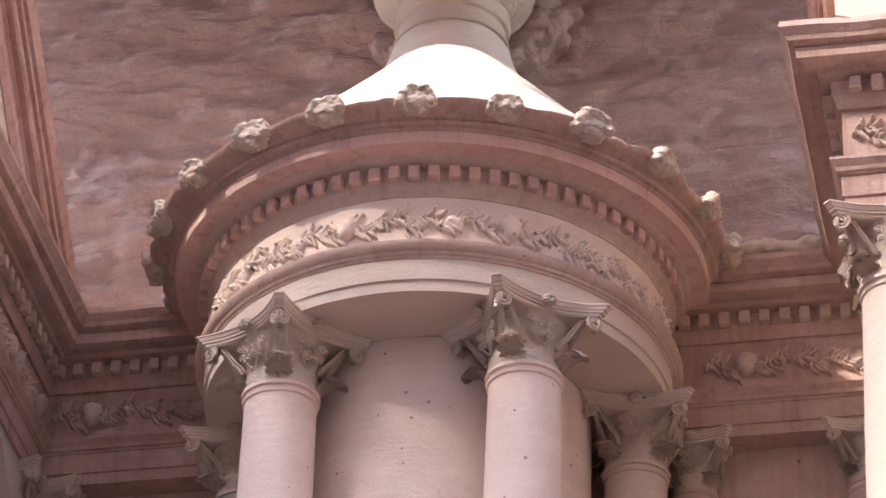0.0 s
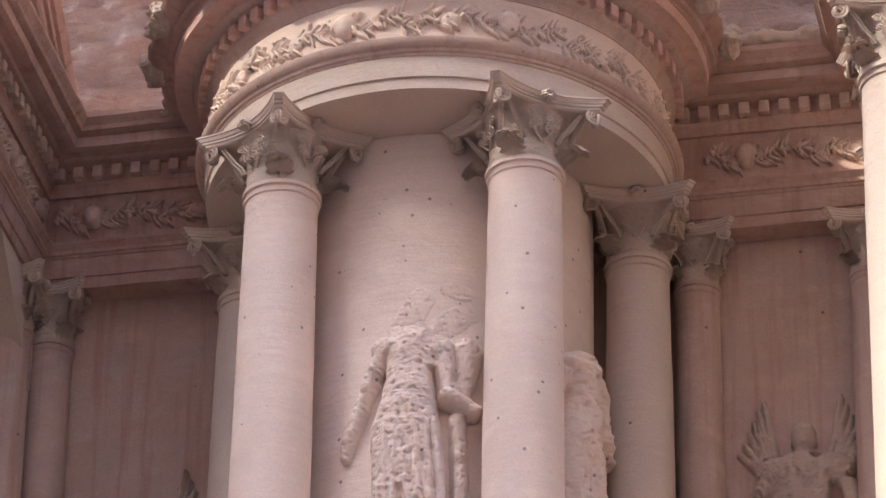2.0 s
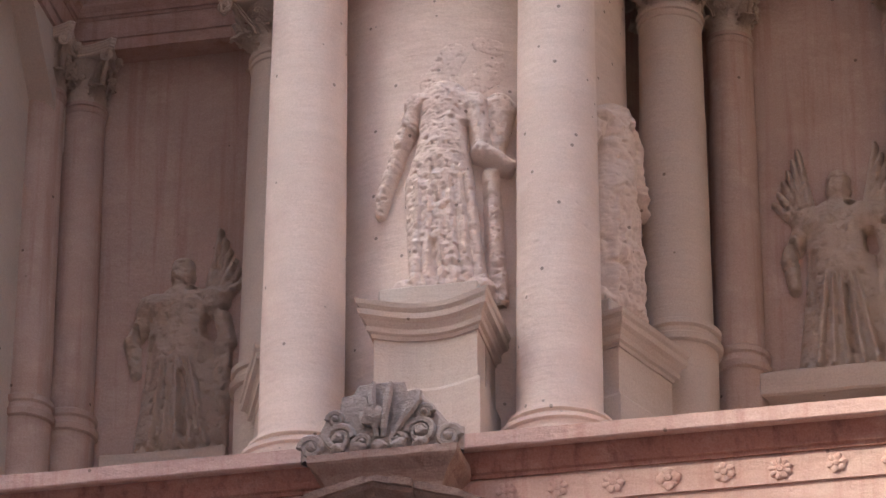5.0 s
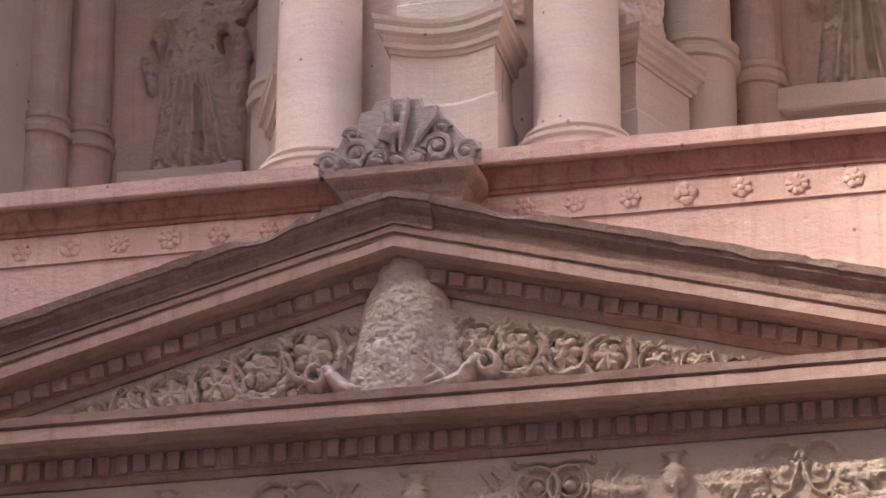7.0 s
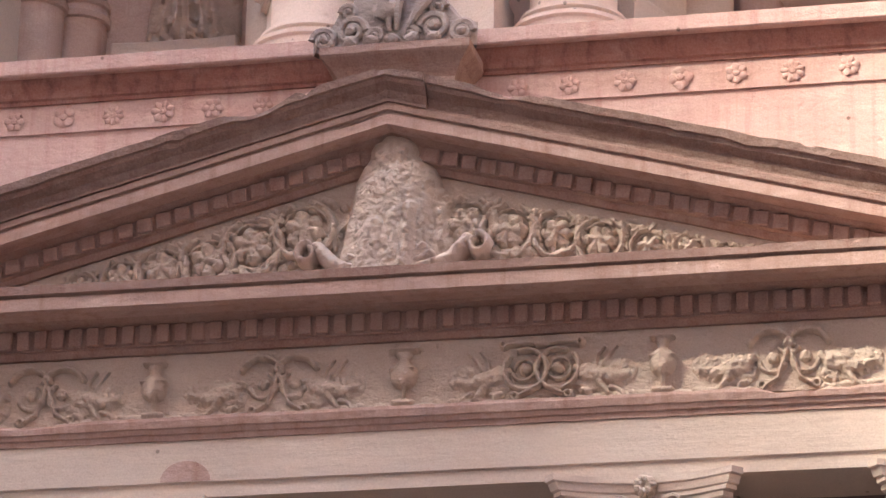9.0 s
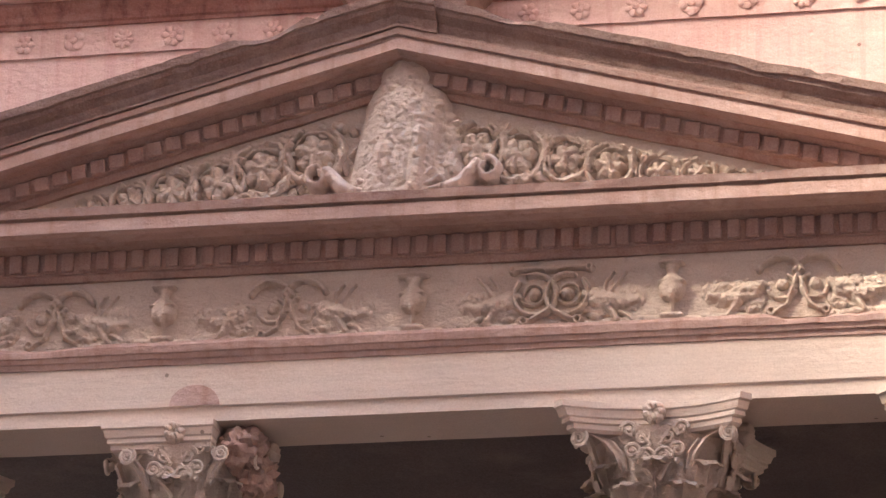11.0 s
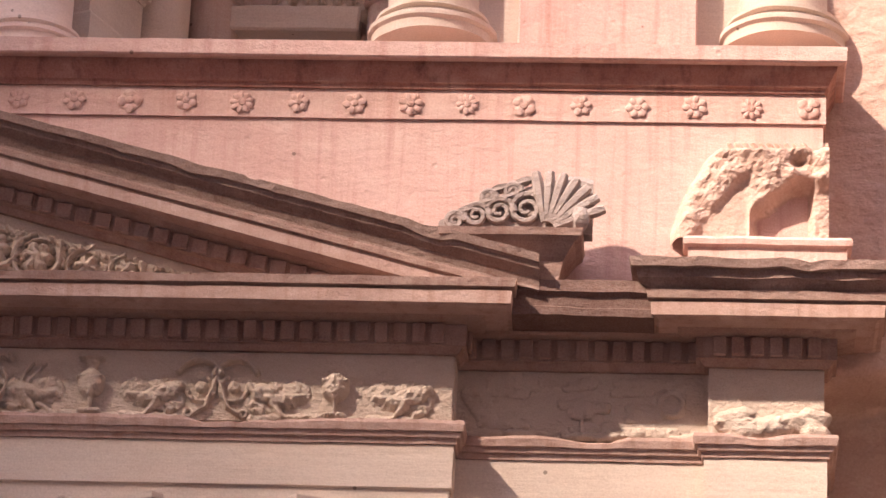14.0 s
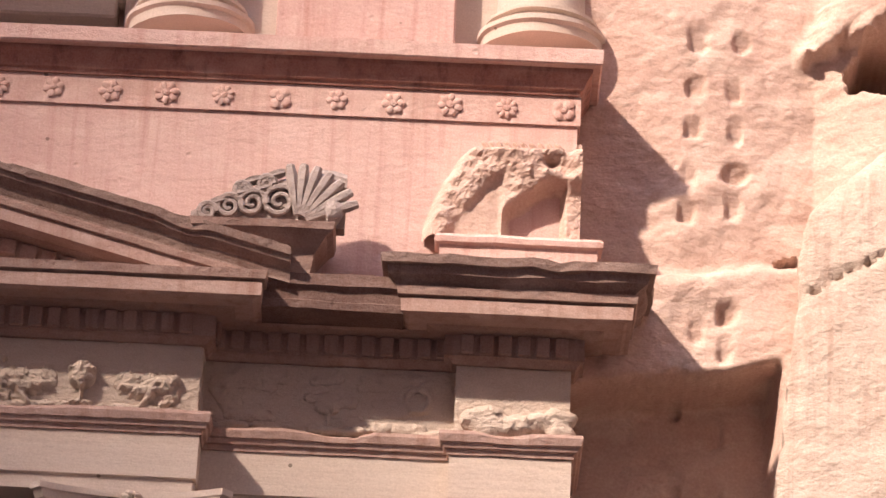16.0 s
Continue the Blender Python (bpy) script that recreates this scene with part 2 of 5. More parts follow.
# block coloured near-black for the shadow it lies in
part("recess_cornice", sweep([(7.70, 0.25), (9.25, 0.25)], [(-0.9, 18.133), (0.80, 18.133), (0.81, 18.22), (0.78, 18.24), (0.79, 18.36), (0.84, 18.40), (0.83, 18.54), (-0.9, 18.56)], rough=0.016, step=0.06, chips=0.12), SHADE_RED, entab)
for corner in ([(9.85, 0.9), (9.85, 0.05), (11.1, 0.05), (11.1, 4.0)], [(-11.1, 4.0), (-11.1, 0.05), (-9.4, 0.05), (-9.4, 0.9)]):
    part("corner_cornice", sweep(corner, CORONA, rough=0.006, chips=0.1, step=0.1), BROWN, entab)
    part("cornice_fillet", sweep(corner, FILLET, rough=0.006, chips=0.1, step=0.1), UMBER, entab)
    part("broken_sima", sweep(corner, [(-1.0, 18.433), (0.66, 18.433), (0.70, 18.47), (0.78, 18.53), (0.80, 18.62), (0.86, 18.63), (0.88, 18.73), (-1.0, 18.76)], rough=0.022, chips=0.42, step=0.06), VARNISH, entab)


def dentils(parent, path, off, z, size, gap, material, skip=()):
    """A row of small blocks along a plan line."""
    w, d, h = size
    bm = box(-w / 2, w / 2, -d, 0, 0, h, 0.012)
    first = part("dentil", bm, material, parent)
    mesh, used = first.data, False
    pts = [Vector(p) for p in path]
    for a, b in zip(pts, pts[1:]):
        u = (b - a).normalized()
        nrm = Vector((u.y, -u.x))
        L = (b - a).length
        k = int(L / gap)
        for i in range(k):
            s = (L - (k - 1) * gap) / 2 + i * gap
            p = a + u * s + nrm * off
            m = Matrix.Translation((p.x, p.y, z)) @ Matrix.Rotation(math.atan2(u.y, u.x), 4, "Z")
            if not used:
                first.matrix_basis, used = m, True
            else:
                share("dentil", mesh, m, parent)


# dentils in the same dark stone, part of their shade is colour
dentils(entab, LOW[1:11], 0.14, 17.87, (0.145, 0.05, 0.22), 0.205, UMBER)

# ---- pediment ----
ped = thing("pediment", "weathered sandstone pediment with a ragged raking cornice", "pediment", kind="structure")
SLOPE = 0.268


def rise(p):
    return 20.88 - SLOPE * abs(p[0] - 0.05)


SIMA = [(-0.5, -0.36), (0.50, -0.36), (0.50, -0.33), (0.46, -0.32), (0.50, -0.22), (0.60, -0.15), (0.62, -0.10), (0.66, -0.09), (0.68, 0.0), (-0.3, 0.03)]
for run, back_by in (([(-7.7, -0.19), (0.05, -0.19), (0.50, -0.19)], 0.0), ([(0.503, -0.19), (8.0, -0.19)], 0.06)):
    part("sima", sweep(run, [(o - back_by, z) for o, z in SIMA], step=0.06, rough=0.009, rise=rise, chips=0.4), VARNISH, ped)
UP = [(-7.3, -0.19), (0.05, -0.19), (7.65, -0.19)]
part("raking_fillet", sweep(UP, [(-0.5, -0.50), (0.46, -0.50), (0.46, -0.47), (0.50, -0.46), (0.51, -0.40), (0.47, -0.39), (0.47, -0.363), (-0.5, -0.363)], step=0.1, rough=0.004, rise=rise, chips=0.05), UMBER, ped)
part("raking_corona", sweep([(-7.2, -0.19), (0.05, -0.19), (7.55, -0.19)], [(-0.5, -0.64), (0.40, -0.64), (0.47, -0.63), (0.48, -0.503), (-0.5, -0.503)], step=0.1, rough=0.004, rise=rise, chips=0.04), BROWN, ped)
part("raking_bed", sweep([(-6.6, -0.19), (0.05, -0.19), (6.8, -0.19)], [(-0.5, -0.97), (0.02, -0.97), (0.06, -0.90), (0.13, -0.89), (0.13, -0.70), (0.24, -0.643), (-0.5, -0.643)], step=0.2, rough=0.008, rise=rise), UMBER, ped)
part("tympanum", sweep([(-7.0, -0.15), (0.05, -0.15), (7.1, -0.15)], [(-0.5, -3.0), (0.0, -3.0), (0.0, -0.8), (-0.5, -0.8)], rise=rise), CARVED, ped)
bm = box(-0.085, 0.085, -0.05, 0, 0, 0.17, 0.012)
rd = part("dentil", bm, UMBER, ped)
for i in range(-26, 27):
    x = 0.05 + i * 0.22
    if abs(i) < 2:
        continue
    m = Matrix.Translation((x, -0.32, rise((x, 0)) - 0.885))
    m[2][0] = -SLOPE if x > 0 else SLOPE
    if i == -26:
        rd.matrix_basis = m
    else:
        share("dentil", rd.data, m, ped)

# ---- attic ----
attic = thing("attic", "smooth rose sandstone attic wall with a moulded cornice", "attic", kind="structure")
ATT = [(-11.08, 4.0), (-11.08, 0.0), (11.08, 0.0), (11.08, 4.0)]
RIM = [(-11.03, 4.0), (-11.03, 0.0), (11.03, 0.0), (11.03, 4.0)]
part("wall", sweep(ATT, [(-3.4, 18.44), (0.0, 18.44), (0.0, 20.69), (-3.4, 20.69)], step=0.5, rough=0.003), ROSE, attic)
part("rosette_band", sweep(ATT, [(-3.4, 20.693), (0.03, 20.693), (0.03, 21.05), (-3.4, 21.05)], step=0.4, rough=0.006), ROSE, attic)
part("cavetto", sweep(RIM, [(-3.4, 21.053), (0.06, 21.053), (0.07, 21.09), (0.10, 21.11), (0.13, 21.18), (0.19, 21.28), (0.20, 21.327), (-3.4, 21.327)], step=0.3, rough=0.004), DEEPRED, attic)
part("ledge", sweep(RIM, [(-3.4, 21.33), (0.28, 21.33), (0.30, 21.35), (0.31, 21.52), (0.28, 21.535), (-3.4, 21.64)], step=0.12, rough=0.004, chips=0.035), ROSE, attic)


# ---- columns and capitals ----
def shaft(r0, r1, z0, z1, material, parent, seg=40, base=True):
    prof = []
    for i in range(13):
        f = i / 12
        prof.append((r0 + (r1 - r0) * f ** 1.4, z0 + (z1 - z0) * f))
    prof += [(r1 + 0.0, z1), (r1 * 1.05, z1 + 0.015), (r1 * 1.06, z1 + 0.05), (r1 * 1.02, z1 + 0.06), (r1 * 1.02, z1 + 0.10), (r1 * 1.10, z1 + 0.11), (r1 * 1.10, z1 + 0.16), (r1, z1 + 0.17)]
    return part("shaft", lathe(prof, seg, rough=0.006), material, parent, smooth=True)


def abacus_outline(a, n=9, dip=0.17, cut=0.11):
    """A square of half-width a with hollow sides and cut corners."""
    pts = []
    for k in range(4):
        rot = Matrix.Rotation(k * math.pi / 2, 2)
        for i in range(n):
            s = -1 + 2 * i / (n - 1)
            x = s * (a - cut * a)
            y = -a + dip * a * (1 - s * s)
            pts.append(rot @ Vector((x, y)))
    return pts


def leaf_mesh(h, w, curl):
    """An acanthus leaf that stands up, splits into lobes and rolls over at its tip, with a ridge down its middle."""
    bm = bmesh.new()
    rows = []
    for i in range(15):
        f = i / 14
        if f < 0.72:
            q = f / 0.72
            z, out = h * q, curl * 0.45 * q ** 3
        else:
            a = (f - 0.72) / 0.28 * 2.5
            z, out = h + curl * 0.32 * math.sin(a) - curl * 0.10 * a, curl * (0.45 + 0.33 * (1 - math.cos(a)))
        half = w * (0.62 + 0.45 * math.sin(f * 2.4)) * (1 + 0.14 * math.sin(f * 30)) * (1 if f < 0.9 else 0.75)
        row = []
        for j in range(-4, 5):
            s = j / 4
            row.append(bm.verts.new((s * half, -out + 0.22 * w * s * s - 0.10 * w * math.cos(s * 9.4), z - 0.12 * w * abs(s) * f)))
        rows.append(row)
    grid_faces(bm, rows)
    bmesh.ops.solidify(bm, geom=bm.faces[:], thickness=0.03)
    return bm


def spiral(c, r, turns, thick, ax, up, bm=None, sign=1, depth=0.0, out=Vector((0, -1, 0))):
    pts, rad = [], []
    k = int(turns * 14)
    for i in range(k + 1):
        f = i / k
        a = sign * f * turns * 2 * math.pi
        q = r * (1 - 0.86 * f)
        pts.append(Vector(c) + Vector(ax) * (q * math.cos(a)) + Vector(up) * (q * math.sin(a)) + out * depth * f)
        rad.append(thick * (1 - 0.45 * f))
    return tube(pts, rad, 6, bm)


def band(points, width, thick, bm):
    """A flat strap along points, its width across x."""
    rows = []
    for i, p in enumerate(points):
        w = width[i]
        rows.append([bm.verts.new((p[0] - w, p[1], p[2])), bm.verts.new((p[0] - w * 0.6, p[1] - thick, p[2])), bm.verts.new((p[0], p[1] - thick * 0.35, p[2])), bm.verts.new((p[0] + w * 0.6, p[1] - thick, p[2])), bm.verts.new((p[0] + w, p[1], p[2])), bm.verts.new((p[0], p[1] + thick, p[2]))])
    grid_faces(bm, rows, wrap_v=True)
    bm.faces.new(rows[0])
    bm.faces.new(list(reversed(rows[-1])))


def capital(parent, z0, h, r, a, material, rows=2, damaged=False, seed=0):
    """A floral capital about the axis x = y = 0: bell, leaves, straps that end in volutes, tendrils and a hollow-sided abacus."""
    cap = part("capital", lathe([(r, z0), (r * 0.98, z0 + h * 0.3), (r * 1.0, z0 + h * 0.55), (r * 1.08, z0 + h * 0.7), (r * 1.22, z0 + h * 0.83), (r * 0.9, z0 + h * 0.84)], 32, rough=0.01), material, parent, smooth=True)
    tall = 0.80 if rows else 0.82
    bm = bmesh.new()
    ol = abacus_outline(a, 13, 0.24, 0.10)
    zs = [(0.84, tall - 0.01), (0.885, tall + 0.01), (0.885, tall + 0.045), (0.925, tall + 0.055), (0.925, tall + 0.085), (0.95, tall + 0.095), (0.975, tall + 0.145), (1.0, tall + 0.155), (1.0, 1.0)]
    if damaged:
        ol = [Vector((max(-0.78 * a, min(0.42 * a, p.x)), -0.86 * a if p.y < -0.6 * a else p.y)) for p in ol]
    rws = []
    for p in ol:
        rws.append([bm.verts.new(wear((p.x * k, p.y * k, z0 + h * q), 0.006)) for k, q in zs])
    grid_faces(bm, rws, wrap_u=True)
    bm.faces.new([q[0] for q in rws])
    bm.faces.new([q[-1] for q in rws])
    part("abacus", bm, PALE, cap)
    # leaves: two rows of acanthus, or one tongue under each corner
    plan = [(8, math.pi / 8, h * 0.40, r * 0.34, r * 0.34), (8, 0.0, h * 0.57, r * 0.30, r * 0.36)] if rows else [(4, math.pi / 4, h * 0.20, r * 0.34, r * 0.80)]
    for count, first, hh, w, curl in plan:
        lm = None
        for k in range(count):
            m = Matrix.Rotation(first + k * 2 * math.pi / count, 4, "Z") @ Matrix.Translation((0, -r * 0.97, z0 + 0.01))
            if lm is None:
                o = part("leaf", leaf_mesh(hh, w, curl), material, cap, smooth=True)
                o.matrix_basis, lm = m, o.data
            else:
                share("leaf", lm, m, cap)
    # on each face: straps to the corners with volutes, tendrils round small flowers, and a flower on the abacus
    made = {}
    for k in range(4):
        m = Matrix.Rotation(k * math.pi / 2, 4, "Z")
        if not made:
            v = h * (0.062 if rows else 0.12)
            for s in (-1, 1):
                bm = bmesh.new()
                low = 0.54 if rows else 0.30
                cx, cy, cz = s * (0.5 if damaged else 0.76) * a, -0.78 * a, z0 + h * tall - v * 0.8
                band([(s * r * 0.50, -r * 0.92, z0 + h * low), (s * r * 0.58, -r * 1.0, z0 + h * (low + 0.11)), (s * r * 0.74, -r * 1.05, z0 + h * (low + 0.2)), (cx * 0.80, cy * 0.88, z0 + h * tall - v * 0.2), (cx, cy, cz + v * 0.95)], [r * 0.08, r * 0.10, r * 0.10, r * 0.08, r * 0.05], 0.035, bm)
                spiral((cx, cy - 0.02, cz), v, 2.2, v * 0.24, (-s * 0.72, -0.1 if rows else 0.0, 0.69), (s * 0.69, 0, 0.72), bm, sign=-1, depth=0.02)
                blob((cx * 0.97, cy + 0.03, cz), (v * 0.6, 0.03, v * 0.6), 0.05, 2, bm=bm)
                made["volute", s] = part("volute", bm, material, cap, smooth=True)
            bm = bmesh.new()
            y = -r * 1.03
            mid = 0.68 if rows else 0.50
            rng = random.Random(31)
            for s in (-1, 1):
                for dx, dz, q in ((0.20, 0.08, 0.075), (0.40, 0.13, 0.06), (0.16, -0.07, 0.07), (0.36, -0.02, 0.055)):
                    c = (s * r * dx, y - 0.06 - 0.25 * max(0.0, dz) * r, z0 + h * (mid + dz))
                    spiral(c, h * q, 1.6, h * 0.016, (s * (1 if dz > 0 else -1), 0, 0), (0, -0.15, 1), bm, sign=1)
                    blob(c, (h * 0.022, 0.03, h * 0.022), 0.25, 1, bm=bm)
                tube([(s * r * 0.05, y, z0 + h * (mid - 0.22)), (s * r * 0.28, y - 0.05, z0 + h * (mid - 0.08)), (s * r * 0.08, y - 0.07, z0 + h * (mid + 0.02)), (s * r * 0.3, y - 0.08, z0 + h * (mid + 0.17))], h * 0.018, 6, bm)
                for q in range(4):
                    blob((s * r * rng.uniform(0.05, 0.5), y - 0.05, z0 + h * (mid + rng.uniform(-0.14, 0.16))), (h * 0.026, 0.035, h * 0.022), 0.4, 1, 4.0, bm)
            made["tendrils", 0] = part("tendrils", bm, material, cap, smooth=True)
            bm = bmesh.new()
            for q in range(7):
                t = 2 * math.pi * q / 7
                blob((0.06 * a * math.cos(t), -a * 0.80, z0 + h * 0.92 + 0.045 * h * math.sin(t)), (0.06 * a, 0.09 * a, h * 0.045), 0.4, 2, 4.0, bm)
            made["flower", 0] = part("flower", bm, material, cap, smooth=True)
            for o in made.values():
                o.matrix_basis = m
        else:
            for (kind, s), o in made.items():
                share(kind, o.data, m, cap)
    if damaged:
        # broken corner coloured dark to stand in for its shade
        for x, y, z, q, f in ((0.64, -0.46, 0.84, 0.25, 0.7), (0.72, -0.22, 0.68, 0.22, 0.8)):
            part("broken_corner", blob((x * a, y * a, z0 + h * z), (q * a, q * 1.1 * a, q * h * f), 0.35, 4, 2.6), UMBER, cap, "rough broken corner", smooth=True)
    return cap


def column(x, y, z0, z1, r, caph, a, label, group, material=PALE, base_h=0.0, turn=0.0, capmat=CARVED, rows=2, damaged=False):
    col = thing("column", label, "column", group)
    zs = z1 - caph
    shaft(r * 1.06, r * 0.95, z0 + base_h, zs - 0.17, material, col)
    if base_h:
        b = base_h
        tall = [(r * 1.16, z0), (r * 1.16, z0 + b - 0.36), (r * 1.3, z0 + b - 0.34), (r * 1.32, z0 + b - 0.26), (r * 1.2, z0 + b - 0.22), (r * 1.18, z0 + b - 0.15), (r * 1.27, z0 + b - 0.12), (r * 1.27, z0 + b - 0.05), (r * 1.08, z0 + b)]
        part("base", lathe(tall if b > 1.2 else [(r * 1.42, z0), (r * 1.42, z0 + b * 0.28), (r * 1.5, z0 + b * 0.36), (r * 1.5, z0 + b * 0.5), (r * 1.38, z0 + b * 0.58), (r * 1.22, z0 + b * 0.66), (r * 1.22, z0 + b * 0.74), (r * 1.32, z0 + b * 0.8), (r * 1.32, z0 + b * 0.9), (r * 1.1, z0 + b)], 40, rough=0.012), material, col, smooth=True)
    capital(col, zs, caph, r * 0.97, a, capmat, rows, damaged)
    col.matrix_basis = Matrix.Translation((x, y, 0)) @ Matrix.Rotation(turn, 4, "Z")
    return col


low = column(2.95, 0.62, 0.6, 16.066, 0.72, 1.55, 1.08, "tall round sandstone portico column with a leafy carved capital", "portico columns", base_h=0.9)
for x in (-5.95, 6.45):
    copy_thing(low, pose(x, 0.62, 0))
column(-2.42, 0.62, 0.6, 16.066, 0.72, 1.55, 1.08, "tall round portico column with a broken carved capital", "portico columns", base_h=0.9, damaged=True)
bm = bmesh.new()
fan = [bm.verts.new((-2.22 + 0.29 * math.cos(math.pi * i / 14), -0.238, 16.25 + 0.24 * math.sin(math.pi * i / 14))) for i in range(15)]
rim = [bm.verts.new((v.co.x, -0.2, v.co.z)) for v in fan]
bm.faces.new(fan)
for i in range(14):
    bm.faces.new((fan[i], fan[i + 1], rim[i + 1], rim[i]))
part("repair_patch", bm, BROWN, entab, "rough half-round patch")
for x in (-10.2, 10.43):
    copy_thing(low, pose(x, 0.86, 0))

# ---- tholos ----
TX, TY, DRUM_R = 0.0, 4.53, 2.1
thol = thing("tholos", "round sandstone tholos with a carved frieze under its cornice", "tholos", kind="structure")
ring = lambda prof, rough=0.006: lathe(prof, 96, (TX, TY), rough)
part("architrave", ring([(2.0, 30.8), (3.16, 30.8), (3.16, 30.96), (3.19, 30.97), (3.20, 31.28), (2.0, 31.28)]), PALE, thol, smooth=True)
part("architrave_moulding", ring([(2.5, 31.283), (3.21, 31.283), (3.22, 31.32), (3.25, 31.33), (3.26, 31.37), (3.29, 31.38), (3.34, 31.46), (3.34, 31.50), (2.5, 31.5)]), DIM, thol, smooth=True)
part("frieze", ring([(2.5, 31.503), (3.12, 31.503), (3.12, 32.31), (2.5, 32.31)]), DRUM, thol, smooth=True)
part("bed_moulding", ring([(2.5, 32.313), (3.13, 32.313), (3.15, 32.38), (3.20, 32.44), (3.24, 32.49), (3.24, 32.70), (3.40, 32.73), (3.45, 32.78), (2.5, 32.78)]), DIM, thol, smooth=True)
part("corona", ring([(2.5, 32.783), (3.48, 32.783), (3.52, 32.80), (3.69, 32.80), (3.71, 32.96), (2.5, 32.96)], 0.004), ROSE, thol, smooth=True)
part("fillet", ring([(2.5, 32.963), (3.72, 32.963), (3.74, 33.0), (3.80, 33.01), (3.83, 33.05), (2.5, 33.05)], 0.005), BROWN, thol, smooth=True)
bm = lathe([(2.5, 33.053), (3.80, 33.053), (3.85, 33.09), (3.93, 33.12), (4.0, 33.16), (4.06, 33.20), (4.08, 33.25), (4.02, 33.29), (3.8, 33.36), (2.5, 33.42)], 240, (TX, TY), 0.012)
for v in bm.verts:
    q = math.hypot(v.co.x - TX, v.co.y - TY)
    if q > 3.9:
        bite = max(0.0, fbm(v.co.x * 1.9, 3.0, v.co.y * 1.9)) * (q - 3.9) / 0.18
        v.co.z -= 0.07 * bite
        v.co.x -= (v.co.x - TX) / q * 0.16 * bite
        v.co.y -= (v.co.y - TY) / q * 0.16 * bite
part("sima", bm, BROWN, thol, "ragged weathered cornice rim", smooth=True)
part("drum", ring([(DRUM_R, 21.7), (DRUM_R, 30.79), (1.0, 30.79)], 0.01), DRUM, thol, smooth=True)
part("podium", ring([(2.95, 21.5), (2.95, 22.43), (1.0, 22.43)], 0.01), PALE, thol, smooth=True)
bm = box(-0.075, 0.075, -0.13, 0.05, 0, 0.19, 0.012)
first = part("dentil", bm, ROSE, thol)
for i in range(78):
    a = 2 * math.pi * i / 78
    m = Matrix.Translation((TX, TY, 0)) @ Matrix.Rotation(a, 4, "Z") @ Matrix.Translation((0, -3.22, 32.495))
    if i == 0:
        first.matrix_basis = m
    else:
        share("dentil", first.data, m, thol)
roof = [(3.75, 33.34), (3.0, 34.15), (2.2, 35.05), (1.62, 35.7), (1.22, 36.15), (1.02, 36.45), (0.92, 36.72), (0.86, 36.95), (0.80, 37.06), (0.84, 37.07), (0.84, 37.11), (0.80, 37.13), (0.78, 37.36), (0.83, 37.38), (0.85, 37.46), (0.84, 37.62), (0.78, 37.66), (0.76, 37.74), (0.95, 37.86), (1.18, 38.05), (1.26, 38.4), (1.35, 39.1), (1.1, 39.6), (0.5, 39.9), (0.3, 40.4), (0.0, 40.6)]
part("roof", lathe(roof[:9], 72, (TX, TY), 0.008), FRESH, thol, "pale smooth concave conical roof", smooth=True)
part("urn", lathe(roof[8:], 48, (TX, TY), 0.02), CARVED, thol, "carved stone urn on the roof", smooth=True)

tcol = column(TX, TY, 22.43, 30.797, 0.5, 0.92, 0.87, "round sandstone tholos column with a carved floral capital", "tholos columns", DRUM, base_h=0.36, rows=0)
scol = column(TX, TY, 23.4, 30.797, 0.44, 0.9, 0.80, "round sandstone tholos column on a tall moulded base", "tholos columns", base_h=1.8, rows=0)
placed = set()
for deg in (35.7, -35.7, 97, -97):
    a = radians(deg)
    src = tcol if abs(deg) < 60 else scol
    d = 2.77 if abs(deg) < 60 else 2.70
    m = Matrix.Translation((TX + d * math.sin(a), TY - d * math.cos(a), 0)) @ Matrix.Rotation(a, 4, "Z")
    if src.name not in placed:
        src.matrix_basis = m
        placed.add(src.name)
    else:
        copy_thing(src, m)

# ---- recess behind the tholos ----
back = thing("back_entablature", "shaded carved entablature along the recess behind the tholos", "entablature", kind="structure")
BKL = [(-11.15, 4.0), (-11.15, 0.35), (-5.9, 0.35), (-5.9, 5.5), (6.0, 5.5), (6.0, 0.35), (11.15, 0.35), (11.15, 4.0)]
# browner stone along here puts part of the recess's shade into colour
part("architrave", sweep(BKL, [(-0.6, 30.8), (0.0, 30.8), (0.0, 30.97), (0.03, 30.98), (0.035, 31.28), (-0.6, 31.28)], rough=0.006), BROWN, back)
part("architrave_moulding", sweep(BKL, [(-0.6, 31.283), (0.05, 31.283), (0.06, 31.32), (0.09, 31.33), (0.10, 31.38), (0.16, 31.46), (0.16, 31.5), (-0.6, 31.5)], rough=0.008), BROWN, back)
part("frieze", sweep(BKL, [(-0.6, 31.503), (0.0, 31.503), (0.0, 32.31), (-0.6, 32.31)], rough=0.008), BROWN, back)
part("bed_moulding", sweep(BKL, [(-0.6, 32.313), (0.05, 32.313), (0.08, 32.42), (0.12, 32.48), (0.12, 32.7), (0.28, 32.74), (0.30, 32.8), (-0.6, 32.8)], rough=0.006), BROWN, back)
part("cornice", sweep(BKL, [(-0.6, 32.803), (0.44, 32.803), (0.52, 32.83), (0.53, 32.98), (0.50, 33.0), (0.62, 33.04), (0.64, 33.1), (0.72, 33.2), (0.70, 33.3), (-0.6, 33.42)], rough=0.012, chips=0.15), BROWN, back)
dentils(back, BKL[1:7], 0.12, 32.495, (0.15, 0.13, 0.19), 0.28, DIM)
# recess wall and its columns get their shade partly from darker stone
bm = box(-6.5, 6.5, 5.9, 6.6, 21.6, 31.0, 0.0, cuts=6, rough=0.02)
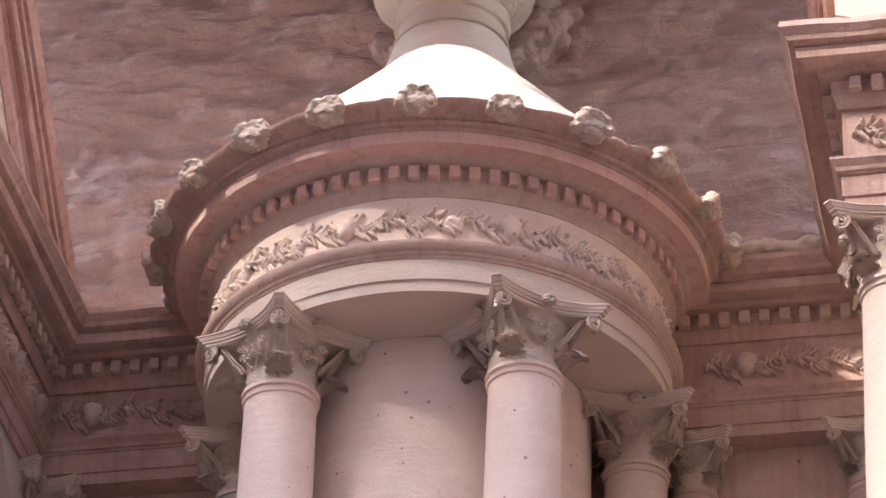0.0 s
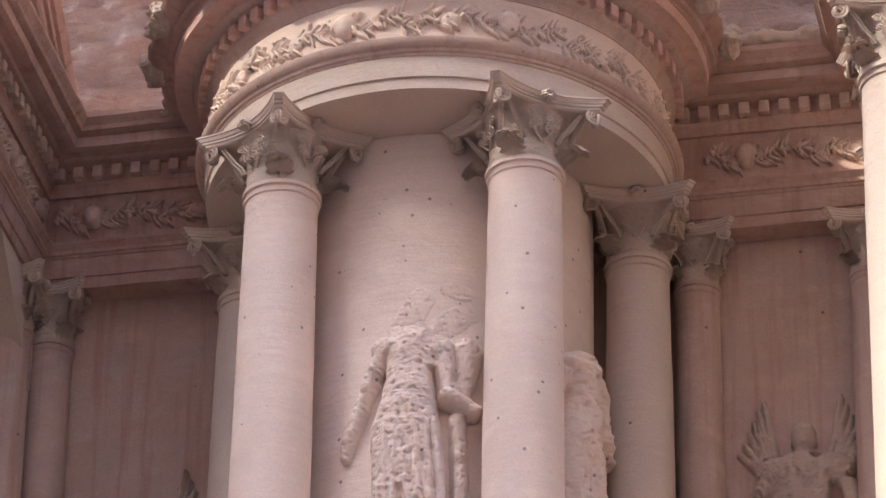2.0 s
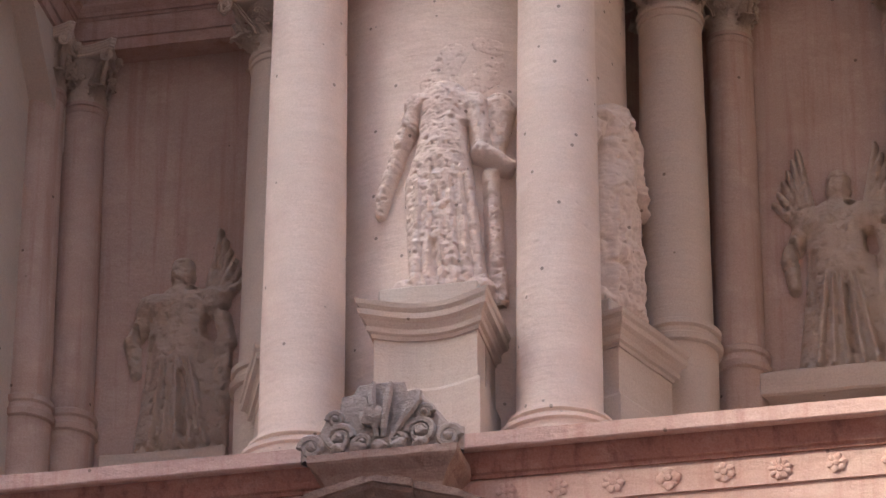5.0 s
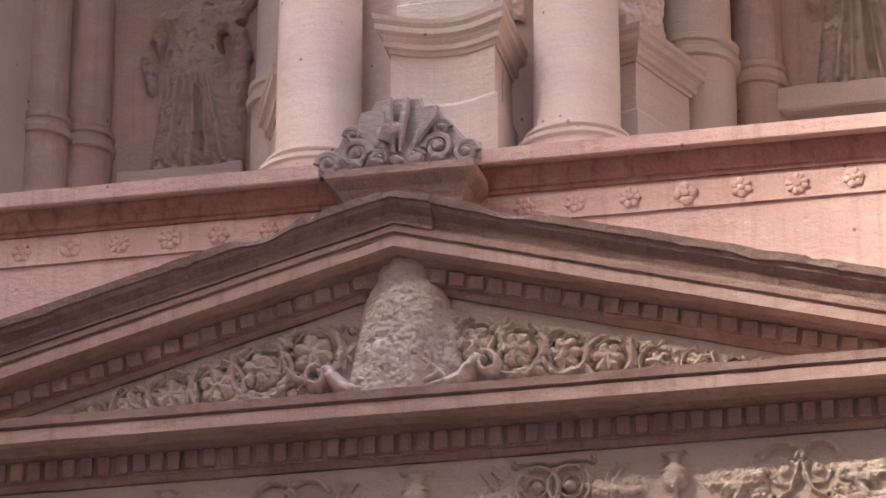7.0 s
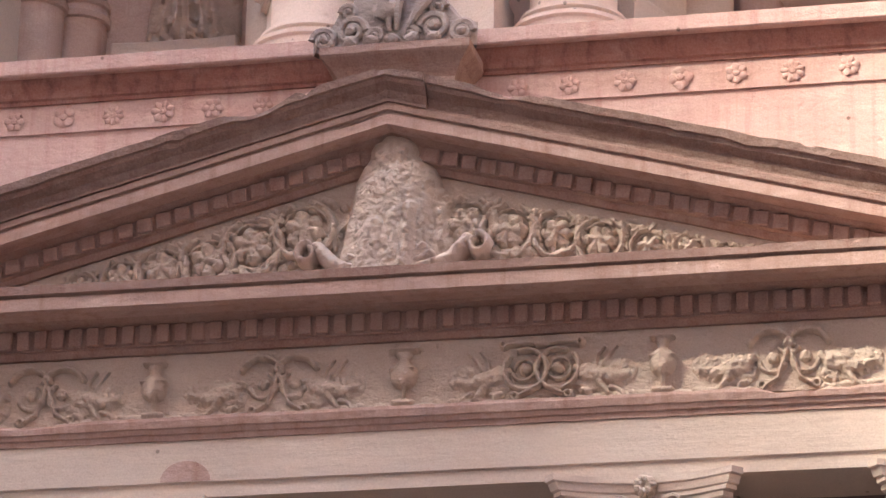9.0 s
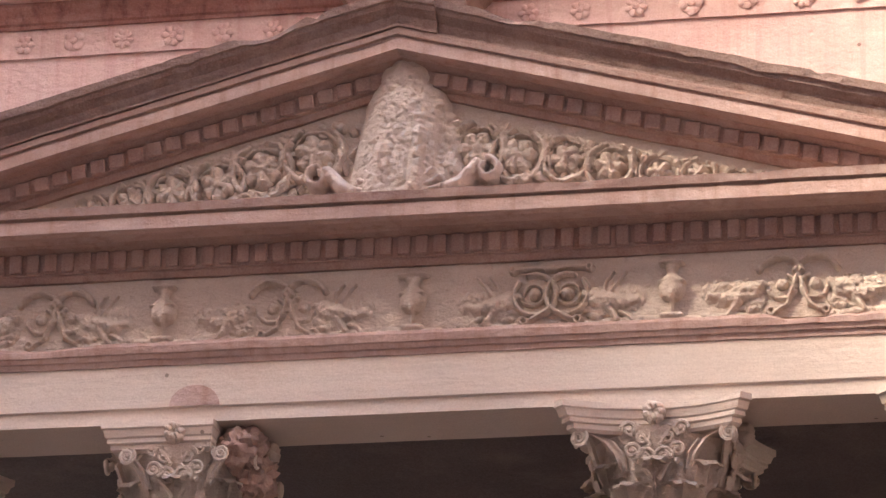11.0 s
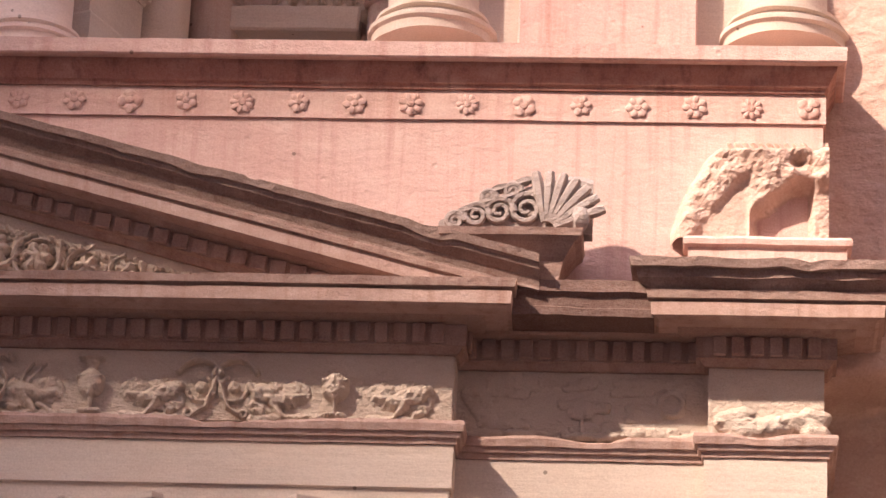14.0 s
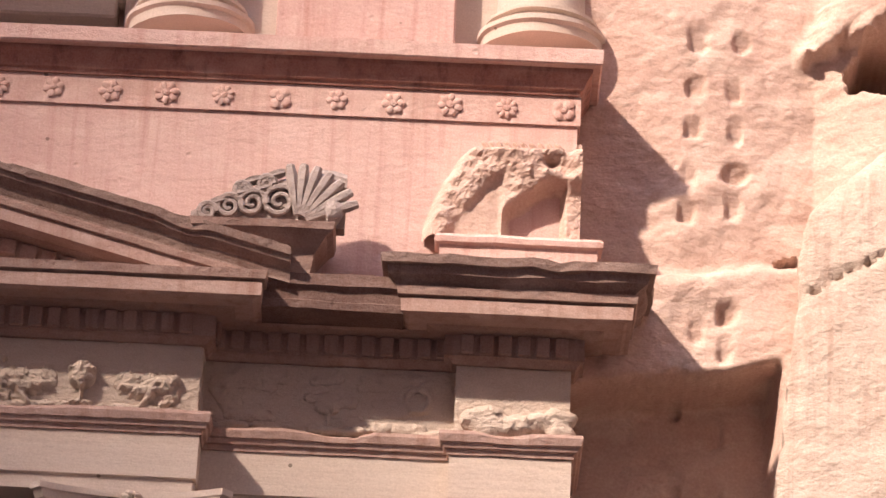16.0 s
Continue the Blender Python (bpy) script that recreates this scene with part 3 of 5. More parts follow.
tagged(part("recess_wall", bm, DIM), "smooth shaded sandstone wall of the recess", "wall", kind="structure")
for s in (-1, 1):
    bm = box(min(s * 6.3, s * 11.0), max(s * 6.3, s * 11.0), 1.0, 6.6, 21.6, 31.0, 0.02)
    tagged(part("pavilion_wall", bm, PALE), "plain sandstone wall of a side pavilion", "wall", kind="structure")
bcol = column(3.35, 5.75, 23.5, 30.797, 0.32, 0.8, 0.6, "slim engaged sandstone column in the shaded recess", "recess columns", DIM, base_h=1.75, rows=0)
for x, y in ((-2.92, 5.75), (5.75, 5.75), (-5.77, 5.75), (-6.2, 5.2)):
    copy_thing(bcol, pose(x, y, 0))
pcol = column(6.6, 0.95, 22.0, 30.797, 0.5, 0.9, 0.85, "round sandstone pavilion column with a carved floral capital", "pavilion columns", base_h=0.4, rows=0)
for x in (-6.6, 10.66, -10.66):
    copy_thing(pcol, pose(x, 0.95, 0))
for x, y in ((6.6, 4.6),):
    copy_thing(pcol, pose(x, y, 0))
bm = box(7.6, 9.66, 0.7, 1.3, 21.6, 30.8, 0.02)
tagged(part("pavilion_pier", bm, ROSE), "flat sunlit sandstone pier between pavilion columns", "pier", kind="structure")
bm = box(-9.66, -7.6, 0.7, 1.3, 21.6, 30.8, 0.02)
tagged(part("pavilion_pier", bm, ROSE), "flat sandstone pier between pavilion columns", "pier", kind="structure")

# ---- broken pediment halves ----
for s in (-1, 1):
    half = thing("broken_pediment", "half of a broken sandstone pediment over a side pavilion", "pediment", "broken pediment halves", "structure")
    top = lambda p: 33.45 + 0.92 * min(5.2 - p[1], 4.8) - 0.30 * max(0, abs(p[0]) - 5.95)
    brim = [(5.95, 5.5), (5.95, 0.35), (11.6, 0.35)] if s > 0 else [(-11.6, 0.35), (-5.95, 0.35), (-5.95, 5.5)]
    part("raking_cornice", sweep(brim, [(-0.6, -0.45), (0.30, -0.45), (0.34, -0.40), (0.36, -0.3), (0.42, -0.28), (0.44, -0.2), (0.5, -0.17), (0.58, 0.0), (-0.6, 0.03)], rough=0.008, rise=top), RED, half)
    part("raking_bed", sweep(brim, [(-0.6, -0.75), (0.03, -0.75), (0.12, -0.65), (0.14, -0.5), (0.2, -0.453), (-0.6, -0.453)], rough=0.006, rise=top), ROSE, half)
    part("tympanum", sweep(brim, [(-0.6, -4.0), (0.0, -4.0), (0.0, -0.753), (-0.6, -0.753)], rise=top), PALE, half)

# ---- cliffs, ground ----
rock("cliff_behind", -7, 7, 33.0, 48, lambda x, z: 6.3 + 0.35 * fbm(x * 0.3, 1.0, z * 0.8) + 0.1 * fbm(x * 1.1, 4.0, z * 3.0) - 0.07 * abs(fbm(x * 0.5, 6.0, z * 2.4 + 0.5 * x)) + 0.035 * fbm(x * 2.5, 7.0, z * 7.0 + x) + 0.012 * fbm(x * 9, 8.0, z * 14.0) - 0.02 * (z - 33) * 2, ROCK, "rough bedded rock wall of the carved recess", 240, 300)


HOLDS = [(12.45, 22.2), (12.95, 22.2), (12.45, 21.6), (12.88, 21.58), (12.42, 21.08), (12.9, 21.07), (12.38, 20.5), (12.9, 20.53), (12.36, 20.05), (12.88, 20.13), (12.83, 18.72), (12.5, 18.5), (12.8, 18.3), (12.3, 17.95), (12.78, 17.6), (12.3, 17.0), (12.75, 16.9)]


def cliff_right(x, z):
    """The rock beside the facade: a dressed recess with cut footholds, ledges, a cave and a nearer buttress."""
    y = 0.74 + 0.10 * fbm(x * 0.6, 2.0, z * 0.6) + 0.012 * abs(fbm(x * 0.9, 12.0, z * 2.6 - 0.6 * x)) + 0.02 * fbm(x * 1.2, 3.0, z * 1.4) + 0.006 * fbm(x * 7, 5.0, z * 9.0)
    step = lambda v, w: 1 / (1 + math.exp(-max(-40, min(40, v / w))))
    wob = 0.12 * fbm(x * 1.4, 9.0, z * 1.4)
    y -= 0.32 * step(19.25 - z + wob + 0.10 * (x - 12.6), 0.035)
    y += 0.9 * step(18.05 - z + 0.4 * wob + 0.15 * (x - 13.2), 0.02) * step(13.40 - x + 0.2 * wob, 0.02)
    y -= max(0.0, x - 13.8) * 0.5
    # cave with an overhanging lip
    dx, dz = (x - 14.85) / 0.62, (z - 21.95 - 0.25 * (x - 14.85)) / 0.36
    cave = step(1.0 - (dx * dx + dz * dz) ** 0.5 + 2.2 * wob + 0.3 * fbm(x * 4, 6.0, z * 4), 0.04)
    y += 1.6 * cave
    lip = step(z - 22.15 - 0.45 * (x - 14.3) + 2 * wob + 0.12 * fbm(x * 4, 6.0, z * 4), 0.03) * step(x - 13.95 + 0.1 * fbm(x * 5, 2.0, z * 5) + 0.5 * (22.6 - z), 0.05)
    y -= 0.35 * lip * (1 - cave)
    pock = ((x - 13.5) / 0.13) ** 4 + ((z - 19.45 - 0.3 * (x - 13.5)) / 0.08) ** 4
    y += 0.35 * step(1 - pock, 0.1)
    for hx, hz in HOLDS:
        if abs(x - hx) < 0.3 and abs(z - hz) < 0.3:
            v = math.sin(hx * 37 + hz * 53)
            q = abs((x - hx + 0.04 * fbm(x * 5, hz, z * 5)) / (0.115 + 0.025 * v)) ** 3 + abs((z - hz + 0.05 * fbm(x * 5, hx, z * 5)) / (0.14 - 0.03 * v)) ** 3
            y += (0.11 + 0.04 * v) * step(1 - q, 0.25) * (0.6 + 0.4 * (hz - z) / 0.13)
    return y


rock("cliff_east", 11.0, 16.0, 15.0, 25.0, cliff_right, SUNROCK, "sunlit rock face with cut footholds beside the facade", 200, 380)
def buttress():
    bm = bmesh.new()
    rows = []
    for j in range(90):
        z = 14.0 + 7.4 * j / 89
        edge = 13.42 + 0.09 * (z - 17.1) + max(0.0, z - 19.85) * 1.05 + 0.05 * fbm(2.0, 1.0, z * 2.0) + 0.03 * fbm(2.0, 7.0, z * 7.0)
        row = [bm.verts.new((edge + 0.06, 1.1, z))]
        for i in range(40):
            u = 3.2 * (i / 39) ** 1.4
            crack = 0.10 * math.exp(-((z - 18.75 - 0.55 * u + 0.08 * fbm(u * 3, 2.0, 1.0)) / 0.035) ** 2)
            y = 0.12 - 0.22 * u - 0.10 * (1 - math.exp(-u * 8)) + crack + 0.05 * fbm(edge + u, 3.0, z * 0.8) + 0.015 * fbm(u * 6, 4.0, z * 8) - 0.03 * (20 - z)
            row.append(bm.verts.new((edge + u, y, z)))
        rows.append(row)
    grid_faces(bm, rows)
    bm.faces.new(rows[-1])
    return bm


tagged(part("rock_buttress", buttress(), TAN, smooth=True), "tan streaked rock buttress split by a slanting crack", "rock", kind="structure")
rock("cliff_east", 11.0, 16.0, 25.0, 85.0, lambda x, z: cliff_right(x, 25.0) + 0.3 * fbm(x * 0.5, 2.0, z * 0.5), SUNROCK, "sunlit upper rock face beside the facade", 40, 60)
tagged(part("portico_anta", box(10.5, 11.09, 0.4, 7.0, 0.0, 16.066, 0.02), ROSE), "plain stone pier closing the portico", "pier", kind="structure")
rock("cliff_east", 11.0, 16.0, 0.0, 15.0, lambda x, z: cliff_right(x, 15.0) + 0.2 * fbm(x * 0.5, 2.0, z * 0.5), SUNROCK, "lower rock face beside the facade", 40, 30)
rock("cliff_east", 16.0, 60.0, 0.0, 85.0, lambda x, z: cliff_right(16.0, 15.0) - (x - 16) * 0.8 + 0.5 * fbm(x * 0.3, 2.0, z * 0.3), SUNROCK, "rock face of the gorge beside the facade", 40, 60)
rock("cliff_west", -60, -11.0, 0, 85, lambda x, z: 2.6 + 0.5 * fbm(x * 0.3, 8.0, z * 0.4) + min(0, x + 13) * 1.0, ROCK, "shaded rock face beside the facade", 60, 80)
rock("cliff_above", -14, 16, 39.6, 70, lambda x, z: 0.9 + 0.5 * fbm(x * 0.3, 12.0, z * 0.4), ROCK, "rock brow above the carved facade", 40, 30)
tagged(part("recess_ceiling", box(-14, 16, 3.2, 9.0, 44.0, 46.0, 0.0), ROCK), "high rock ceiling of the carved recess", "rock", kind="structure")
# unseen box, added to keep sun off the recess's right back wall
tagged(part("recess_shade_brow", box(-0.5, 6.0, 0.9, 1.35, 37.3, 39.6, 0.0), ROCK), "unseen lower rock brow added to shade the recess", "rock", kind="structure")
# out of view, set so the rock behind the roof stays shaded
tagged(part("recess_shade_brow", box(-14, 16, 0.9, 3.2, 39.6, 46.0, 0.0), ROCK), "rock ceiling over the carved recess", "rock", kind="structure")
bm = bmesh.new()
rows = [[bm.verts.new((-1200 + 60 * i, -1200 + 60 * j, 0.0)) for j in range(41)] for i in range(41)]
grid_faces(bm, rows)
tagged(part("ground", bm, SAND), "sandy plaza floor in front of the facade", "ground", kind="structure")
# dark colour stands in for the shade inside the portico
tagged(part("portico_wall", box(-11, 11, 7.0, 8.0, 0, 18.4, 0.0), SHADE_STONE), "inner wall of the portico, coloured dark as shade", "wall", kind="structure")
tagged(part("portico_ceiling", box(-10.9, 10.9, 0.7, 7.0, 16.5, 18.1, 0.0), SHADE_STONE), "stone ceiling of the portico, coloured dark as shade", "ceiling", kind="structure")
# the unseen far side of the gorge, whose taller part shades the middle of the facade
rock("gorge_wall", -430, -134.3, 0, 194.0, lambda x, z: -130 - 3 * fbm(x * 0.05, 20.0, z * 0.05), GORGE, "tall shaded cliff across the gorge", 60, 60)
# floating crag, added to dim the sun on the upper right pavilion
rock("gorge_wall", -134.7, -132.3, 184.0, 194.0, lambda x, z: -130 - 3 * fbm(x * 0.05, 20.0, z * 0.05), GORGE, "unseen crag added to shade the upper pavilion", 8, 16)
rock("gorge_wall", -137, 90, 0, 122.9, lambda x, z: -92 - 3 * fbm(x * 0.05, 24.0, z * 0.05), GORGE, "lower cliff across the gorge", 60, 30)
# added wall that cuts off low sky, so recesses stay darker
rock("gorge_wall", -36, 120, 0, 122, lambda x, z: -58 - 3 * fbm(x * 0.05, 28.0, z * 0.05), GORGE, "unseen near cliff added to block sky light", 60, 40)

# ---- rosettes on the attic ----
def rosette(petals, turn):
    bm = bmesh.new()
    blob((0, -0.028, 0), (0.034, 0.028, 0.034), 0.2, 2, 4.0, bm)
    blob((0, 0.0, 0), (0.118, 0.026, 0.118), 0.12, 3, 6.0, bm)
    for k in range(20):
        a = 2 * math.pi * k / 20
        blob((0.03 * math.cos(a), -0.034, 0.03 * math.sin(a)), (0.014, 0.018, 0.014), 0.1, 1, 4.0, bm)
    for k in range(petals):
        a = turn + 2 * math.pi * k / petals
        q = math.sin(math.pi / petals) * 0.086 * 1.02
        blob((0.082 * math.cos(a), -0.012, 0.082 * math.sin(a)), (0.054, 0.026, max(q, 0.034)), 0.2, 2, 2.0 + k, bm, turn=-a)
    return bm


ros = [part("rosette", rosette(n, t), ROSE, attic, "carved stone rosette", smooth=True) for n, t in ((6, 0.3), (7, 0.0), (4, 0.75), (6, 1.1), (9, 0.2))]
spots = [2.02 + 0.6354 * i for i in range(15)] + [2.02 - 0.599 * i for i in range(1, 22)]
for i, x in enumerate(spots):
    m = Matrix.Translation((x, -0.035, 20.872 + 0.008 * math.sin(i * 2.7))) @ Matrix.Rotation(i * 1.9, 4, "Y") @ Matrix.Scale(0.92 + 0.16 * ((i * 7) % 5) / 4, 4) @ Matrix.Diagonal((1, 0.7, 1, 1))
    if i < 5:
        ros[i].matrix_basis = m
    else:
        share("rosette", ros[(i * 3) % 5].data, m, attic)


# ---- figures in relief: each one worn mesh ----
CLOUDS = bpy.data.textures.new("weathering", "CLOUDS")
CLOUDS.noise_scale, CLOUDS.noise_depth = 0.17, 4
PITS = bpy.data.textures.new("pitting", "CLOUDS")
PITS.noise_scale, PITS.noise_depth, PITS.noise_type = 0.055, 3, "HARD_NOISE"


def fuse(ob, voxel, push):
    """Melt joined lumps into one worn surface."""
    r = ob.modifiers.new("melt", "REMESH")
    r.mode, r.voxel_size, r.use_smooth_shade = "VOXEL", voxel, True
    if push:
        d = ob.modifiers.new("erode", "DISPLACE")
        d.texture, d.strength, d.mid_level, d.texture_coords = CLOUDS, push, 0.5, "LOCAL"
        p = ob.modifiers.new("pit", "DISPLACE")
        p.texture, p.strength, p.mid_level, p.texture_coords = PITS, -0.5 * push, 0.4, "LOCAL"
    dg = bpy.context.evaluated_depsgraph_get()
    solid = bpy.data.meshes.new_from_object(ob.evaluated_get(dg))
    ob.modifiers.clear()
    ob.data = solid
    return ob


def carve(name, strokes, size, cell, material, parent=None, label="", at=(0, 0, 0), rough=0.02, grain=6.0, pit=0.0, radius=0.0, turn=0.0, seed=0.0):
    """Relief cut from strokes (x0, z0, x1, z1, r0, r1, depth) on a plane that faces -y, or round an upright axis where a radius is given; a negative depth cuts in."""
    x0, x1, z0, z1 = size
    nx, nz = int((x1 - x0) / cell) + 1, int((z1 - z0) / cell) + 1
    X, Z = np.meshgrid(np.linspace(x0, x1, nx), np.linspace(z0, z1, nz), indexing="ij")
    H = np.full(X.shape, -0.04)
    for a, b, c, d, r0, r1, deep in strokes:
        ux, uz = c - a, d - b
        f = np.clip(((X - a) * ux + (Z - b) * uz) / max(ux * ux + uz * uz, 1e-9), 0, 1)
        q = 1 - (np.hypot(X - a - f * ux, Z - b - f * uz) / (r0 + (r1 - r0) * f)) ** 2
        lift = abs(deep) * np.sqrt(np.clip(q, 0, 1))
        H = np.where(q > 0, np.maximum(H, lift), H) if deep > 0 else H - np.where(H > -0.03, lift, 0)
    for i, j in np.argwhere(H > -0.03):
        v = Vector((X[i, j] * grain + seed, seed * 0.37, Z[i, j] * grain))
        n = noise.noise(v) + 0.55 * noise.noise(v * 2.3) + 0.3 * noise.noise(v * 5.1)
        H[i, j] += rough * n
        if pit:
            H[i, j] -= pit * max(0.0, noise.noise(v * 2.9 + Vector((9, 3, 1))) - 0.22) * 3
    if radius:
        A = turn + X / radius
        Q = radius + H
        verts = np.stack((Q * np.sin(A), -Q * np.cos(A), Z), axis=-1)
    else:
        verts = np.stack((X, -H, Z), axis=-1)
    k = np.arange(nx * nz).reshape(nx, nz)
    top = np.maximum(np.maximum(H[:-1, :-1], H[1:, :-1]), np.maximum(H[:-1, 1:], H[1:, 1:]))
    quads = np.stack((k[:-1, :-1], k[1:, :-1], k[1:, 1:], k[:-1, 1:]), axis=-1)[top > -0.02]
    used, flat = np.unique(quads, return_inverse=True)
    me = bpy.data.meshes.new(name)
    me.from_pydata(verts.reshape(-1, 3)[used].tolist(), [], flat.reshape(-1, 4).tolist())
    me.polygons.foreach_set("use_smooth", [True] * len(me.polygons))
    me.materials.append(material)
    ob = new(name, me)
    ob.location = at
    if parent is not None:
        ob.parent = parent
    if label:
        ob["label"] = label
    return ob


def line(points, r0, r1, deep):
    """Strokes along a bent line."""
    n = len(points) - 1
    return [(*points[i], *points[i + 1], r0 + (r1 - r0) * i / n, r0 + (r1 - r0) * (i + 1) / n, deep) for i in range(n)]


def hoop(x, z, r, thick, deep, a0=0.0, a1=360.0, shrink=0.0, n=14):
    """Strokes round an arc, closing in where it shrinks."""
    return line([(x + r * (1 - shrink * i / n) * math.cos(radians(a0 + (a1 - a0) * i / n)), z + r * (1 - shrink * i / n) * math.sin(radians(a0 + (a1 - a0) * i / n))) for i in range(n + 1)], thick, thick * (1 - 0.4 * shrink), deep)


def draped_strokes(seed):
    """A worn headless standing figure, one arm lowered, one bent to a horn of plenty; the feet near z = 0.3."""
    rng = random.Random(seed)
    st = [(0.14, 2.98, 0.16, 2.5, 0.34, 0.33, 0.40), (-0.18, 2.98, 0.5, 2.95, 0.2, 0.2, 0.33), (0.14, 2.4, 0.08, 1.8, 0.33, 0.44, 0.44), (0.08, 1.8, 0.12, 0.5, 0.45, 0.42, 0.40), (-0.3, 0.3, 0.62, 0.3, 0.2, 0.16, 0.40),
          (-0.2, 2.95, -0.4, 2.45, 0.14, 0.12, 0.28), (-0.4, 2.45, -0.66, 1.75, 0.12, 0.09, 0.22), (-0.66, 1.72, -0.7, 1.55, 0.1, 0.08, 0.18),
          (0.52, 2.9, 0.60, 2.3, 0.17, 0.15, 0.34), (0.58, 2.25, 0.92, 2.05, 0.14, 0.1, 0.40), (0.74, 2.15, 0.84, 2.95, 0.13, 0.22, 0.24), (0.72, 1.95, 0.8, 0.2, 0.12, 0.15, 0.2),
          (0.2, 3.1, 0.2, 3.2, 0.12, 0.1, 0.05)]
    for k in range(6):
        x = -0.26 + 0.15 * k
        st.append((x * 0.7 + 0.08, 1.9 - 0.1 * rng.random(), x + 0.1, 0.3, 0.08, 0.12, 0.43 - 0.3 * x * x))
    st += [(0.4, 2.6, 0.46, 2.3, 0.07, 0.06, -0.14), (-0.26, 2.6, -0.36, 2.2, 0.04, 0.05, -0.12), (0.06, 0.9, 0.1, 0.45, 0.05, 0.06, -0.10), (0.62, 1.8, 0.64, 0.5, 0.05, 0.05, -0.1)]
    return [(*q[:6], q[6] * (0.78 if q[6] > 0 else 0.7)) for q in st]


def winged_strokes(worn):
    """A worn winged figure melted into the wall: broad shoulders, raised wings, a heavy skirt."""
    st = [(0.0, 2.85, 0.0, 3.0, 0.17, 0.16, 0.22), (-0.02, 2.6, 0.0, 2.8, 0.15, 0.13, 0.18), (-0.4, 2.4, 0.42, 2.4, 0.24, 0.26, 0.28), (0.0, 2.3, 0.02, 1.5, 0.46, 0.48, 0.30), (0.02, 1.5, 0.05, 0.35, 0.50, 0.66, 0.28), (-0.4, 0.12, 0.5, 0.12, 0.2, 0.2, 0.28),
          (-0.45, 2.4, -0.68, 1.9, 0.14, 0.12, 0.2), (-0.68, 1.9, -0.62, 1.45, 0.12, 0.08, 0.12), (0.5, 2.35, 0.66, 1.8, 0.15, 0.12, 0.2), (0.6, 1.8, 0.55, 0.4, 0.13, 0.15, 0.16)]
    for s in (-1, 1):
        for k in range(6):
            if worn and s < 0:
                continue
            f = k / 5
            st.append((s * (0.36 + 0.2 * f), 2.45, s * (0.52 + 0.34 * f), 3.5 - 0.75 * f, 0.085, 0.04, 0.15 - 0.06 * f))
    for k in range(5):
        x = -0.3 + 0.16 * k
        st.append((x * 0.6, 1.5, x * 1.2 + 0.05, 0.2, 0.05, 0.08, 0.37))
    st += [(0.40, 2.12, 0.42, 1.92, 0.09, 0.10, -0.26), (0.62, 2.28, 0.72, 2.34, 0.06, 0.05, -0.16), (-0.62, 2.1, -0.58, 1.9, 0.05, 0.05, -0.14), (0.15, 2.62, 0.2, 2.6, 0.06, 0.05, -0.14), (-0.35, 1.9, -0.4, 1.2, 0.05, 0.06, -0.1), (0.1, 1.3, 0.14, 0.4, 0.06, 0.07, -0.1)]
    return st


RELIEF_F = (-0.95, 1.2, 0.1, 4.0)
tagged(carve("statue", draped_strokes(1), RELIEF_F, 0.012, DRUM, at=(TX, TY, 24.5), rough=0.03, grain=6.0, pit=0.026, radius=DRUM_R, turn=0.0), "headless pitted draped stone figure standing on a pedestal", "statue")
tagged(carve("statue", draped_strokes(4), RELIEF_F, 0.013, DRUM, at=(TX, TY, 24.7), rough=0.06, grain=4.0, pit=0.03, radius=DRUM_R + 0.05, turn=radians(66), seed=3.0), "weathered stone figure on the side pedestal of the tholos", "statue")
scar = [(0.0, 3.3, 0.25, 3.75, 0.2, 0.18, 0.018), (0.45, 3.3, 0.85, 3.55, 0.2, 0.18, 0.014), (0.6, 3.9, 0.8, 3.85, 0.12, 0.12, 0.012)]
carve("scar", scar, (-0.4, 1.2, 2.9, 4.2), 0.014, DRUM, thol, "rough scar left by a lost head", at=(TX, TY, 24.5), rough=0.010, grain=7.0, pit=0.02, radius=DRUM_R, seed=2.0)
AROUND = Matrix.Translation((TX, TY, 0)) @ Matrix.Rotation(radians(68), 4, "Z") @ Matrix.Translation((-TX, -TY, 0))
RELIEF_W = (-1.05, 1.05, 0.0, 3.7)
tagged(carve("statue", winged_strokes(False), RELIEF_W, 0.014, CARVED, at=(4.72, 5.89, 24.72), rough=0.045, grain=4.0, pit=0.03, seed=5.0), "winged stone figure in worn relief on the recess wall", "statue")
tagged(carve("statue", winged_strokes(True), RELIEF_W, 0.014, CARVED, at=(-4.26, 5.89, 24.4), rough=0.055, grain=3.6, pit=0.04, seed=11.0), "winged stone figure in worn relief, half eroded away", "statue")


